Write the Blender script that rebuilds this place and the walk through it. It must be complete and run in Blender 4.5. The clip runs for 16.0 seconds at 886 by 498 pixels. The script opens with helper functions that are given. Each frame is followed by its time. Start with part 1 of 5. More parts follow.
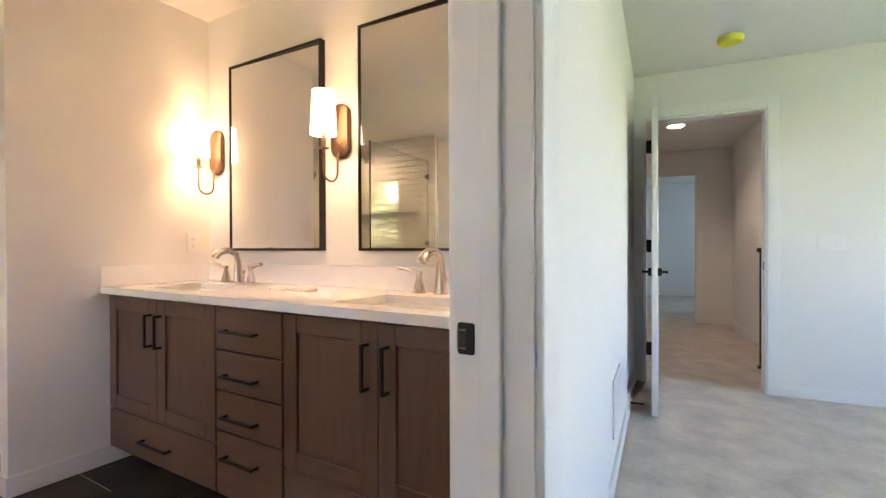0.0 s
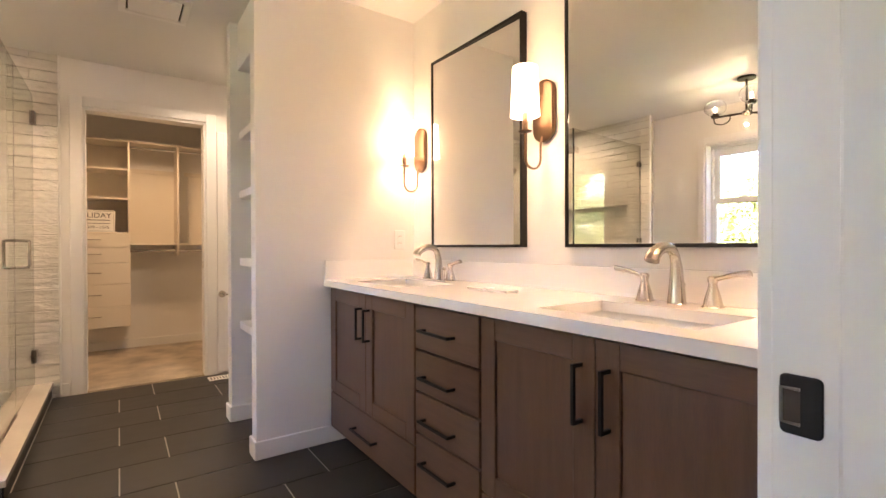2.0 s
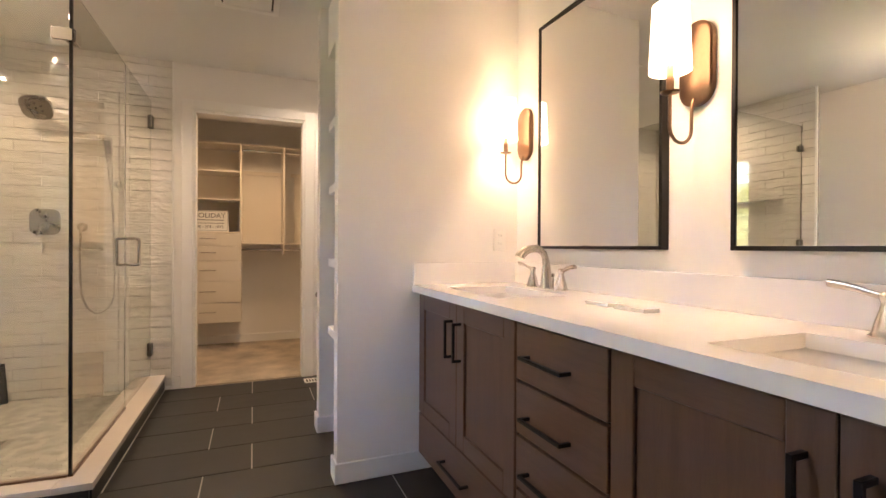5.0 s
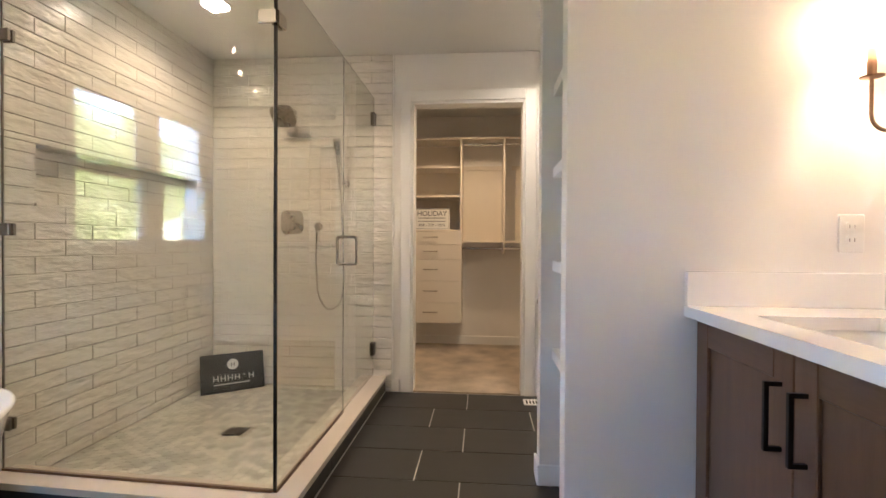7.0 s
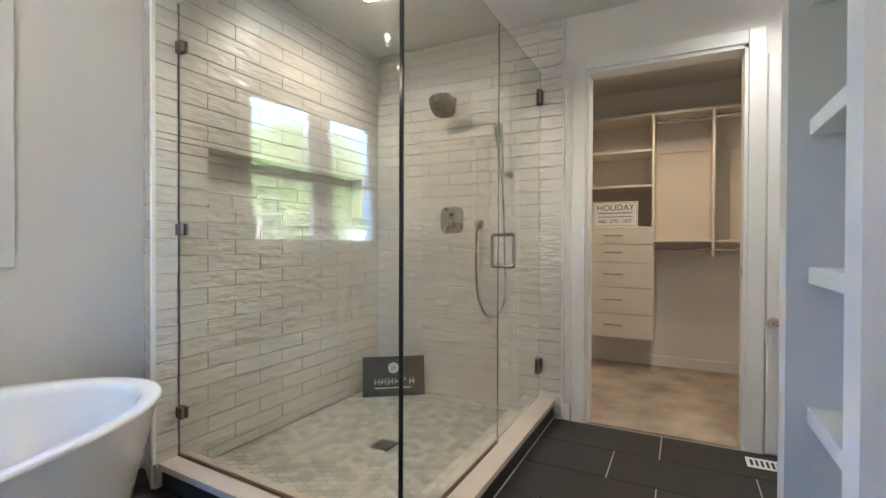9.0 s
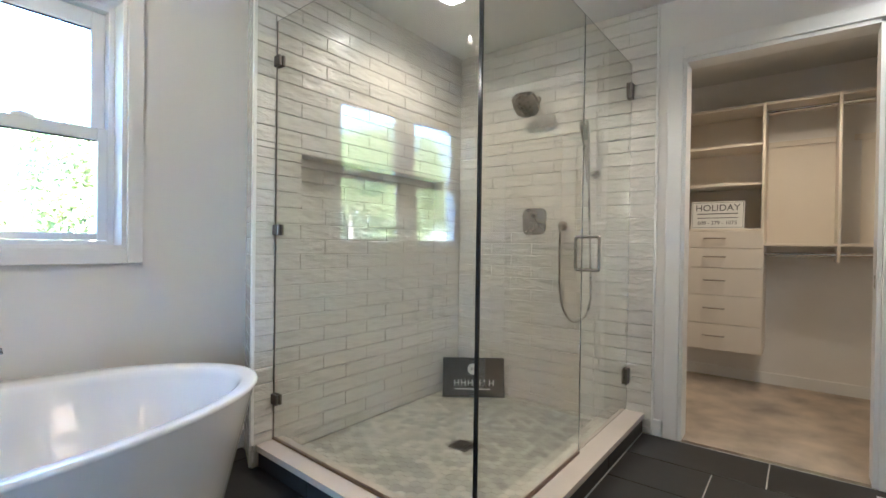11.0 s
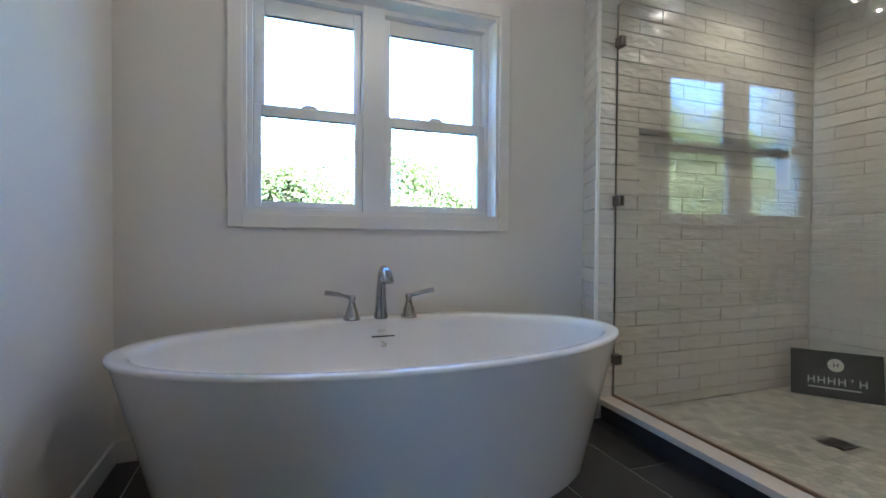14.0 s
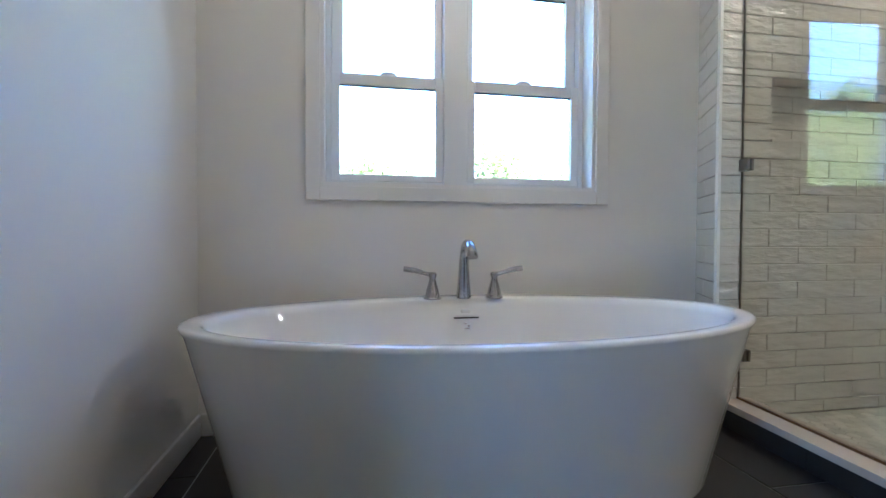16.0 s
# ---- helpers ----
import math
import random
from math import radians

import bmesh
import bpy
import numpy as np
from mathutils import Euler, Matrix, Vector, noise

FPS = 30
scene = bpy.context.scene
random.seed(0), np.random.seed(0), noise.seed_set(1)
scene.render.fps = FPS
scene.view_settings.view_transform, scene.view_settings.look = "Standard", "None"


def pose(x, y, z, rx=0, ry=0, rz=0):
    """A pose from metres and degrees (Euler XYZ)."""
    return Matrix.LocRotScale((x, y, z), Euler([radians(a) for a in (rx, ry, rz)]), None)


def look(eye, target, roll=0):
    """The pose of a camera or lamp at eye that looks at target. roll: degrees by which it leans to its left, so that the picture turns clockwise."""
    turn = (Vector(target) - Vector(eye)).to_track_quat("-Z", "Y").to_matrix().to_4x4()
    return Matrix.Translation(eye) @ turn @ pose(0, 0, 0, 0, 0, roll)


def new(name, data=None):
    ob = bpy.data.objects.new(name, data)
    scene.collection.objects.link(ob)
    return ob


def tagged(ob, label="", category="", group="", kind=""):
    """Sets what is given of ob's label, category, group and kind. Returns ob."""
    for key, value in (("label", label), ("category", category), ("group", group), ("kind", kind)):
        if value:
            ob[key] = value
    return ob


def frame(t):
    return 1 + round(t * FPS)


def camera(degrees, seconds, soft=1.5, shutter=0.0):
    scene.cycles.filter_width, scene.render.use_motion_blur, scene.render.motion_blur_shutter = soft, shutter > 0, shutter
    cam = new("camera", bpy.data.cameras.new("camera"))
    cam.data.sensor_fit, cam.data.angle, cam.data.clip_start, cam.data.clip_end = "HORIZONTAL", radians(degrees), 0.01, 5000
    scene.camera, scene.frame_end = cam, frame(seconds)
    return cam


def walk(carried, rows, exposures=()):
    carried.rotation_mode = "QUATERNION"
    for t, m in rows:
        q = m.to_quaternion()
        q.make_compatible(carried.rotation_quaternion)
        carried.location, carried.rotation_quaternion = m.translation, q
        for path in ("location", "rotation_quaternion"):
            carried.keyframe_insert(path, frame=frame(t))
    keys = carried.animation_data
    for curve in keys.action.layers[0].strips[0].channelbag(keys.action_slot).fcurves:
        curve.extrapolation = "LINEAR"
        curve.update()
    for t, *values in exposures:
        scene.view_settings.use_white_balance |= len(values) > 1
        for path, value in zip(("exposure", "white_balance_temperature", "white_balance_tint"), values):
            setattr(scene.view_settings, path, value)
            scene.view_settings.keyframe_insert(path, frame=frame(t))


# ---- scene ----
cam = camera(87.4, 16.0)
PATH = [
    (0, (-1.806, 0.907, 1.082), (-2.833, 2.623, 1.071), -0.2),
    (0.5, (-1.871, 0.941, 1.072), (-3.116, 2.506, 1.059), -0.1),
    (1, (-1.929, 1.007, 1.073), (-3.357, 2.408, 1.059), -0.1),
    (1.5, (-1.973, 1.044, 1.076), (-3.524, 2.306, 1.058), -0.1),
    (2, (-2.012, 1.095, 1.07), (-3.651, 2.241, 1.057), -0.2),
    (2.5, (-2.04, 1.137, 1.086), (-3.728, 2.209, 1.067), -0.1),
    (3, (-2.069, 1.194, 1.081), (-3.788, 2.216, 1.07), -0.0),
    (5.5, (-2.465, 1.305, 1.068), (-4.373, 1.905, 1.053), 0.2),
    (6, (-2.618, 1.311, 1.075), (-4.582, 1.688, 1.052), 0.1),
    (6.5, (-2.804, 1.352, 1.086), (-4.8, 1.462, 1.057), 0.3),
    (7, (-2.981, 1.395, 1.07), (-4.974, 1.226, 1.05), 0.3),
    (7.5, (-3.119, 1.378, 1.069), (-5.08, 0.984, 1.046), 0.3),
    (8, (-3.255, 1.388, 1.063), (-5.166, 0.798, 1.04), 0.3),
    (8.5, (-3.373, 1.408, 1.049), (-5.219, 0.64, 1.032), 0.2),
    (9, (-3.456, 1.391, 1.059), (-5.234, 0.476, 1.041), 0.2),
    (11.5, (-3.479, 1.416, 1.06), (-4.984, 0.099, 1.038), 0.6),
    (12, (-3.363, 1.431, 1.049), (-4.747, -0.013, 1.019), 0.3),
    (12.5, (-3.259, 1.439, 1.018), (-4.486, -0.14, 0.988), 0.5),
    (13, (-3.15, 1.373, 0.987), (-4.224, -0.314, 0.955), 0.5),
    (13.5, (-3.087, 1.327, 0.95), (-3.985, -0.46, 0.917), 0.5),
    (14, (-3.091, 1.335, 0.913), (-3.785, -0.541, 0.877), 0.4),
    (14.5, (-3.079, 1.304, 0.871), (-3.639, -0.616, 0.835), 0.4),
    (15, (-3.069, 1.256, 0.841), (-3.551, -0.684, 0.801), 0.4),
    (15.5, (-3.096, 1.201, 0.818), (-3.507, -0.755, 0.776), 0.3),
    (16, (-3.124, 1.137, 0.804), (-3.487, -0.829, 0.76), 0.2),
]
GAINS = [(0.0, 6.38, 6800, 27), (1.0, 6.5, 6750, 27), (3.2, 6.7, 6450, 26), (5.5, 6.42, 6250, 24), (7.0, 6.5, 5650, 19), (9.0, 6.4, 4850, 13), (11.5, 6.4, 4680, 12), (12.5, 5.68, 4620, 12), (13.2, 5.44, 4600, 12), (14.0, 5.48, 4650, 12), (16.0, 5.83, 4650, 12)]
walk(cam, [(t, look(eye, target, roll)) for t, eye, target, roll in PATH], GAINS)

# ---- world, sun and exposure ----
world = bpy.data.worlds.new("sky")
scene.world = world
world.use_nodes = True
wn = world.node_tree
sky = wn.nodes.new("ShaderNodeTexSky")
sky.sky_type, sky.sun_disc = "NISHITA", False
sky.dust_density, sky.ozone_density = 0.1, 2.5
sky.sun_elevation, sky.sun_rotation = radians(38), radians(352)
wn.links.new(sky.outputs[0], wn.nodes["Background"].inputs[0])
wn.nodes["Background"].inputs[1].default_value = 0.062


def lamp(name, kind, m, power, colour, size=0.1, size_y=0.0, spot=0.0):
    data = bpy.data.lights.new(name, kind)
    data.energy, data.color = power, colour
    if kind == "AREA":
        data.size = size
        if size_y:
            data.shape, data.size_y = "RECTANGLE", size_y
    elif kind == "SUN":
        data.angle = size
    else:
        data.shadow_soft_size = size
        if kind == "SPOT":
            data.spot_size, data.spot_blend = spot, 0.6
    ob = new(name, data)
    ob.matrix_world = m
    return ob


lamp("sun", "SUN", look((-1, 9, 7), (0, 0, 0)), 5.0, (1.0, 0.95, 0.86), radians(0.5))
WARM = (1.0, 0.68, 0.36)
# added area lamp stands in for unseen daylight in the closed far room
lamp("far_room_daylight", "AREA", look((-1.55, 10.4, 1.4), (-3.2, 10.9, 1.2)), 0.22, (0.55, 0.86, 1.0), 1.4, 1.2)
lamp("shower_light_glow", "SPOT", look((-5.53, -0.14, 2.42), (-5.53, -0.14, 0)), 0.45, (1.0, 0.74, 0.43), 0.03, spot=radians(150))
lamp("closet_light_glow", "SPOT", look((-6.95, 1.35, 2.38), (-6.95, 1.35, 0)), 0.58, (1.0, 0.69, 0.35), 0.1, spot=radians(150))
lamp("entry_light_glow", "SPOT", look((-5.735, 1.80, 2.42), (-5.735, 1.80, 0)), 0.6, (1.0, 0.8, 0.52), 0.05, spot=radians(150))
lamp("chandelier_glow", "POINT", pose(-3.595, -0.187, 2.05), 0.13, (1.0, 0.74, 0.45), 0.008)
lamp("hall_light_glow", "SPOT", look((-2.25, 6.5, 2.39), (-2.25, 6.5, 0)), 0.45, (1.0, 0.85, 0.65), 0.05, spot=radians(140))

# ---- materials ----


def nodes_of(name):
    m = bpy.data.materials.new(name)
    m.use_nodes = True
    return m, m.node_tree, m.node_tree.nodes["Principled BSDF"]


def surface(name, colour, rough=0.5, metal=0.0, vary=0.06, scale=6.0, bump=0.05, grain=120.0, stretch=(1, 1, 1), spec=0.5, coat=0.0, random_tone=0.0, sheen=0.0, relief=0.004):
    """A principled surface with tone varied at two scales, uneven gloss and fine relief."""
    m, tree, bsdf = nodes_of(name)
    n, link = tree.nodes, tree.links.new
    co = n.new("ShaderNodeTexCoord")
    mp = n.new("ShaderNodeMapping")
    mp.inputs["Scale"].default_value = stretch
    if random_tone:
        link(n.new("ShaderNodeNewGeometry").outputs["Position"], mp.inputs[0])
    else:
        link(co.outputs["Object"], mp.inputs[0])
    big, fine = n.new("ShaderNodeTexNoise"), n.new("ShaderNodeTexNoise")
    big.inputs["Scale"].default_value, big.inputs["Detail"].default_value = scale, 5
    fine.inputs["Scale"].default_value, fine.inputs["Detail"].default_value = grain, 3
    link(mp.outputs[0], big.inputs[0])
    link(mp.outputs[0], fine.inputs[0])
    add = n.new("ShaderNodeMath")
    add.operation = "MULTIPLY_ADD"
    add.inputs[1].default_value = 0.35
    link(fine.outputs[0], add.inputs[0])
    link(big.outputs[0], add.inputs[2])
    ramp = n.new("ShaderNodeMapRange")
    ramp.inputs[1].default_value, ramp.inputs[2].default_value = 0.35, 1.0
    ramp.inputs[3].default_value, ramp.inputs[4].default_value = 1 - vary, 1 + vary
    link(add.outputs[0], ramp.inputs[0])
    tone = ramp.outputs[0]
    if random_tone:
        info, mr, mul = n.new("ShaderNodeObjectInfo"), n.new("ShaderNodeMapRange"), n.new("ShaderNodeMath")
        mr.inputs[3].default_value, mr.inputs[4].default_value = 1 - random_tone, 1 + random_tone
        link(info.outputs["Random"], mr.inputs[0])
        mul.operation = "MULTIPLY"
        link(tone, mul.inputs[0])
        link(mr.outputs[0], mul.inputs[1])
        tone = mul.outputs[0]
    mix = n.new("ShaderNodeVectorMath")
    mix.operation = "SCALE"
    mix.inputs[0].default_value = colour
    link(tone, mix.inputs["Scale"])
    link(mix.outputs[0], bsdf.inputs["Base Color"])
    rr = n.new("ShaderNodeMapRange")
    rr.inputs[3].default_value, rr.inputs[4].default_value = max(0.02, rough * 0.85), min(1, rough * 1.15)
    link(big.outputs[0], rr.inputs[0])
    link(rr.outputs[0], bsdf.inputs["Roughness"])
    bsdf.inputs["Metallic"].default_value = metal
    bsdf.inputs["Specular IOR Level"].default_value = spec
    bsdf.inputs["Coat Weight"].default_value = coat
    bsdf.inputs["Sheen Weight"].default_value = sheen
    if bump:
        bp = n.new("ShaderNodeBump")
        bp.inputs["Strength"].default_value, bp.inputs["Distance"].default_value = bump, relief
        link(add.outputs[0], bp.inputs["Height"])
        link(bp.outputs[0], bsdf.inputs["Normal"])
    return m


def glow(name, colour, strength):
    m, tree, bsdf = nodes_of(name)
    bsdf.inputs["Base Color"].default_value = (0.8, 0.78, 0.74, 1)
    bsdf.inputs["Emission Color"].default_value = (*colour, 1)
    bsdf.inputs["Emission Strength"].default_value = strength
    return m


def clear_glass(name, tint=(1, 1, 1), rough=0.0, ior=1.46):
    m, tree, bsdf = nodes_of(name)
    bsdf.inputs["Base Color"].default_value = (*tint, 1)
    bsdf.inputs["Roughness"].default_value = rough
    bsdf.inputs["Transmission Weight"].default_value = 1
    bsdf.inputs["IOR"].default_value = ior
    return m


PAINT = surface("wall_paint", (0.78, 0.76, 0.73), 0.62, vary=0.02, scale=1.5, bump=0.12, grain=350)
CEIL = surface("ceiling_paint", (0.74, 0.73, 0.7), 0.8, vary=0.02, scale=2, bump=0.15, grain=250)
TRIM = surface("trim_paint", (0.8, 0.79, 0.77), 0.35, vary=0.02, scale=3, bump=0.03, grain=80)
TILE_W = surface("white_glazed_tile", (0.66, 0.635, 0.585), 0.1, vary=0.03, scale=6, bump=0.8, grain=12, stretch=(1, 1, 2.8), random_tone=0.02, coat=0.2, relief=0.018)
TILE_P = surface("plain_glazed_tile", (0.7, 0.68, 0.63), 0.2, vary=0.03, scale=6, bump=0.1, grain=40)
GROUT = surface("grey_grout", (0.64, 0.6, 0.54), 0.9, vary=0.08, scale=20, bump=0.2)
SLATE = surface("dark_floor_tile", (0.034, 0.033, 0.033), 0.45, vary=0.16, scale=5, bump=0.12, grain=60, stretch=(3, 1, 1), random_tone=0.1, spec=0.35)
GROUT_F = surface("floor_grout", (0.46, 0.44, 0.41), 0.9, vary=0.08, scale=20, bump=0.2)
HEX = surface("hex_marble", (0.5, 0.49, 0.44), 0.3, vary=0.1, scale=12, bump=0.03, grain=60, random_tone=0.22)
QUARTZ = surface("white_quartz", (0.85, 0.83, 0.81), 0.1, vary=0.015, scale=4, bump=0.0, grain=30)
WOOD = surface("brown_stained_wood", (0.118, 0.062, 0.035), 0.36, vary=0.2, scale=5, bump=0.06, grain=40, stretch=(9, 9, 0.9))
WOOD_H = surface("brown_stained_wood_across", (0.118, 0.062, 0.035), 0.36, vary=0.2, scale=5, bump=0.06, grain=40, stretch=(0.9, 9, 9))
# near-black stands in for the shade in gaps, slots and under the vanity
GAP = surface("dark_gap_shade", (0.03, 0.02, 0.015), 0.7)
BLACK = surface("black_metal", (0.018, 0.017, 0.017), 0.38, metal=0.6, vary=0.1, bump=0.02)
BRONZE = surface("aged_bronze", (0.19, 0.12, 0.078), 0.32, metal=0.9, vary=0.12, scale=8, bump=0.03)
NICKEL = surface("brushed_nickel", (0.56, 0.52, 0.47), 0.24, metal=1.0, vary=0.05, scale=10, bump=0.02, grain=200, stretch=(1, 1, 0.1))
CHROME = surface("polished_chrome", (0.7, 0.7, 0.7), 0.08, metal=1.0, vary=0.02, bump=0.0)
TUB = surface("white_acrylic", (0.83, 0.82, 0.81), 0.035, vary=0.01, scale=3, bump=0.0)
CARPET = surface("beige_carpet", (0.42, 0.34, 0.25), 0.95, vary=0.58, scale=4.5, bump=0.9, grain=260, sheen=0.3)
PAPER_FLOOR = surface("dusty_floor_covering", (0.5, 0.44, 0.38), 0.5, vary=0.32, scale=5, bump=0.5, grain=30)
MELAMINE = surface("cream_melamine", (0.7, 0.64, 0.55), 0.4, vary=0.02, bump=0.02)
VINYL = surface("white_vinyl", (0.75, 0.77, 0.78), 0.35, vary=0.02, bump=0.01)
SIGN_D = surface("charcoal_board", (0.03, 0.032, 0.036), 0.45, vary=0.1, bump=0.02)
SIGN_W = surface("pale_print", (0.72, 0.72, 0.7), 0.5, vary=0.02, bump=0.0)
SIGN_INK = surface("dark_print", (0.06, 0.06, 0.08), 0.5, vary=0.02, bump=0.0)
PLATE = surface("white_plastic", (0.8, 0.79, 0.76), 0.3, vary=0.01, bump=0.0)
YELLOW = surface("yellow_plastic_cover", (0.7, 0.66, 0.06), 0.5, vary=0.05, bump=0.1)
GLASS = clear_glass("clear_shower_glass", (0.88, 0.875, 0.81), ior=1.46)
GLASS_W = clear_glass("window_glass")
SHADE = glow("lit_linen_shade", (1.0, 0.66, 0.35), 0.14)
BULB = glow("lit_filament", (1.0, 0.75, 0.45), 1.2)
LED = glow("lit_led_disc", (1.0, 0.86, 0.66), 0.5)
NICKEL_D = surface("warm_dark_nickel", (0.33, 0.295, 0.25), 0.28, metal=1.0, vary=0.06, scale=10, bump=0.02, grain=200)
NICKEL_T = surface("satin_nickel", (0.4, 0.39, 0.385), 0.2, metal=1.0, vary=0.05, scale=10, bump=0.02, grain=200)
OILED = surface("oil_rubbed_bronze", (0.05, 0.038, 0.03), 0.35, metal=0.8, vary=0.1, bump=0.02)
QUARTZ_C = surface("cream_quartz", (0.62, 0.56, 0.5), 0.25, vary=0.04, scale=5, bump=0.0, grain=30)
BRONZE_D = surface("dark_nickel", (0.2, 0.18, 0.16), 0.3, metal=0.9, vary=0.08, bump=0.02)
EDGE = surface("dark_glass_edge", (0.01, 0.014, 0.013), 0.15, vary=0.05, bump=0.0)
EDGE_L = surface("clear_seal_edge", (0.3, 0.32, 0.3), 0.25, vary=0.05, bump=0.0)
GROUT_H = surface("mosaic_grout", (0.4, 0.38, 0.34), 0.9, vary=0.08, scale=20, bump=0.2)
GRASS = surface("lawn", (0.07, 0.11, 0.03), 0.9, vary=0.3, scale=3, bump=0.6, grain=30)
BARK = surface("bark", (0.14, 0.11, 0.085), 0.9, vary=0.3, scale=6, bump=0.8, grain=40)
LEAF = surface("leaf", (0.175, 0.2, 0.07), 0.5, vary=0.45, scale=2.5, bump=0.0, grain=20)
ln = LEAF.node_tree.nodes
thin, both = ln.new("ShaderNodeBsdfTranslucent"), ln.new("ShaderNodeMixShader")
thin.inputs["Color"].default_value = (0.26, 0.28, 0.11, 1)
both.inputs[0].default_value = 0.5
LEAF.node_tree.links.new(ln["Principled BSDF"].outputs[0], both.inputs[1])
LEAF.node_tree.links.new(thin.outputs[0], both.inputs[2])
LEAF.node_tree.links.new(both.outputs[0], ln["Material Output"].inputs[0])
HEX_J = HEX.copy()
HEX_J.name = "hex_marble_field"
for _n in HEX_J.node_tree.nodes:
    if _n.bl_idname == "ShaderNodeObjectInfo":
        _g = HEX_J.node_tree.nodes.new("ShaderNodeNewGeometry")
        HEX_J.node_tree.links.new(_g.outputs["Random Per Island"], _n.outputs["Random"].links[0].to_socket)
MIRROR, _t, _b = nodes_of("mirror_silver")
_b.inputs["Base Color"].default_value = (0.86, 0.87, 0.86, 1)
_b.inputs["Metallic"].default_value, _b.inputs["Roughness"].default_value = 1.0, 0.01

# ---- building helpers ----
BASES = {}


def box(bm, x0, x1, y0, y1, z0, z1):
    v = [bm.verts.new((x, y, z)) for x in (x0, x1) for y in (y0, y1) for z in (z0, z1)]
    for f in ((0, 1, 3, 2), (4, 6, 7, 5), (0, 4, 5, 1), (2, 3, 7, 6), (0, 2, 6, 4), (1, 5, 7, 3)):
        bm.faces.new([v[i] for i in f])
    return bm


def boxes(*dims):
    bm = bmesh.new()
    for d in dims:
        box(bm, *d)
    return bm


def bevelled(bm, r=0.003, segs=2):
    bmesh.ops.bevel(bm, geom=bm.edges[:], offset=r, segments=segs, profile=0.5, affect="EDGES", clamp_overlap=True)
    return bm


def rbox(x0, x1, y0, y1, z0, z1, r=0.003, segs=2):
    return bevelled(boxes((x0, x1, y0, y1, z0, z1)), r, segs)


def lathe(profile, segs=24, centre=(0, 0, 0), bm=None, sx=1.0, sy=1.0):
    """Turn (radius, height) pairs round a vertical axis."""
    bm = bm or bmesh.new()
    rings = []
    for r, z in profile:
        rings.append([bm.verts.new((centre[0] + sx * r * math.cos(2 * math.pi * i / segs), centre[1] + sy * r * math.sin(2 * math.pi * i / segs), centre[2] + z)) for i in range(segs)])
    for a, b in zip(rings, rings[1:]):
        for i in range(segs):
            bm.faces.new((a[i], a[(i + 1) % segs], b[(i + 1) % segs], b[i]))
    bm.faces.new(rings[0][::-1])
    bm.faces.new(rings[-1])
    return bm


def tube(points, radius, segs=12, bm=None, flat=1.0):
    """A round bar along points; radius may be a list."""
    bm = bm or bmesh.new()
    pts = [Vector(p) for p in points]
    radii = radius if isinstance(radius, (list, tuple)) else [radius] * len(pts)
    ref = Vector((0.123, 0.27, 0.95)).normalized()
    rings = []
    for i, p in enumerate(pts):
        d = (pts[min(i + 1, len(pts) - 1)] - pts[max(i - 1, 0)]).normalized()
        if i == 0:
            ref = d.orthogonal().normalized()
        u = (ref - d * ref.dot(d)).normalized()
        ref = u
        w = d.cross(u)
        rings.append([bm.verts.new(p + radii[i] * (u * math.cos(2 * math.pi * k / segs) * flat + w * math.sin(2 * math.pi * k / segs))) for k in range(segs)])
    for a, b in zip(rings, rings[1:]):
        for k in range(segs):
            bm.faces.new((a[k], a[(k + 1) % segs], b[(k + 1) % segs], b[k]))
    bm.faces.new(rings[0][::-1])
    bm.faces.new(rings[-1])
    return bm


def smooth_path(points, steps=8):
    """A Catmull-Rom line through points."""
    p = [Vector(q) for q in points]
    p = [2 * p[0] - p[1]] + p + [2 * p[-1] - p[-2]]
    out = []
    for i in range(1, len(p) - 2):
        for k in range(steps):
            t = k / steps
            out.append(0.5 * (2 * p[i] + (p[i + 1] - p[i - 1]) * t + (2 * p[i - 1] - 5 * p[i] + 4 * p[i + 1] - p[i + 2]) * t * t + (3 * p[i] - p[i - 1] - 3 * p[i + 1] + p[i + 2]) * t ** 3))
    return out + [p[-2]]


def rounded_plate(w, h, d, r, segs=6, at=(0, 0, 0), normal="y", bm=None, edge=0.0):
    """A plate w wide, h high and d thick with rounded corners, its back at 'at', facing along the axis given (y, -y, x, z)."""
    bm = bm or bmesh.new()
    ring = []
    for cx, cz, a0 in ((w / 2 - r, h / 2 - r, 0), (-w / 2 + r, h / 2 - r, 90), (-w / 2 + r, -h / 2 + r, 180), (w / 2 - r, -h / 2 + r, 270)):
        for k in range(segs + 1):
            a = radians(a0 + 90 * k / segs)
            ring.append((cx + r * math.cos(a), cz + r * math.sin(a)))

    def place(u, v, q):
        o = Vector(at)
        return o + (Vector((u, q, v)) if normal == "y" else Vector((u, -q, v)) if normal == "-y" else Vector((q, u, v)) if normal == "x" else Vector((u, v, q)))
    layers = [(1.0, 0.0), (1.0, d - edge), (1 - 2 * edge / min(w, h), d)] if edge else [(1.0, 0.0), (1.0, d)]
    rows = [[bm.verts.new(place(u * s, v * s, q)) for u, v in ring] for s, q in layers]
    n = len(ring)
    for a, b in zip(rows, rows[1:]):
        for i in range(n):
            bm.faces.new((a[i], a[(i + 1) % n], b[(i + 1) % n], b[i]))
    bm.faces.new(rows[0][::-1])
    bm.faces.new(rows[-1])
    return bm


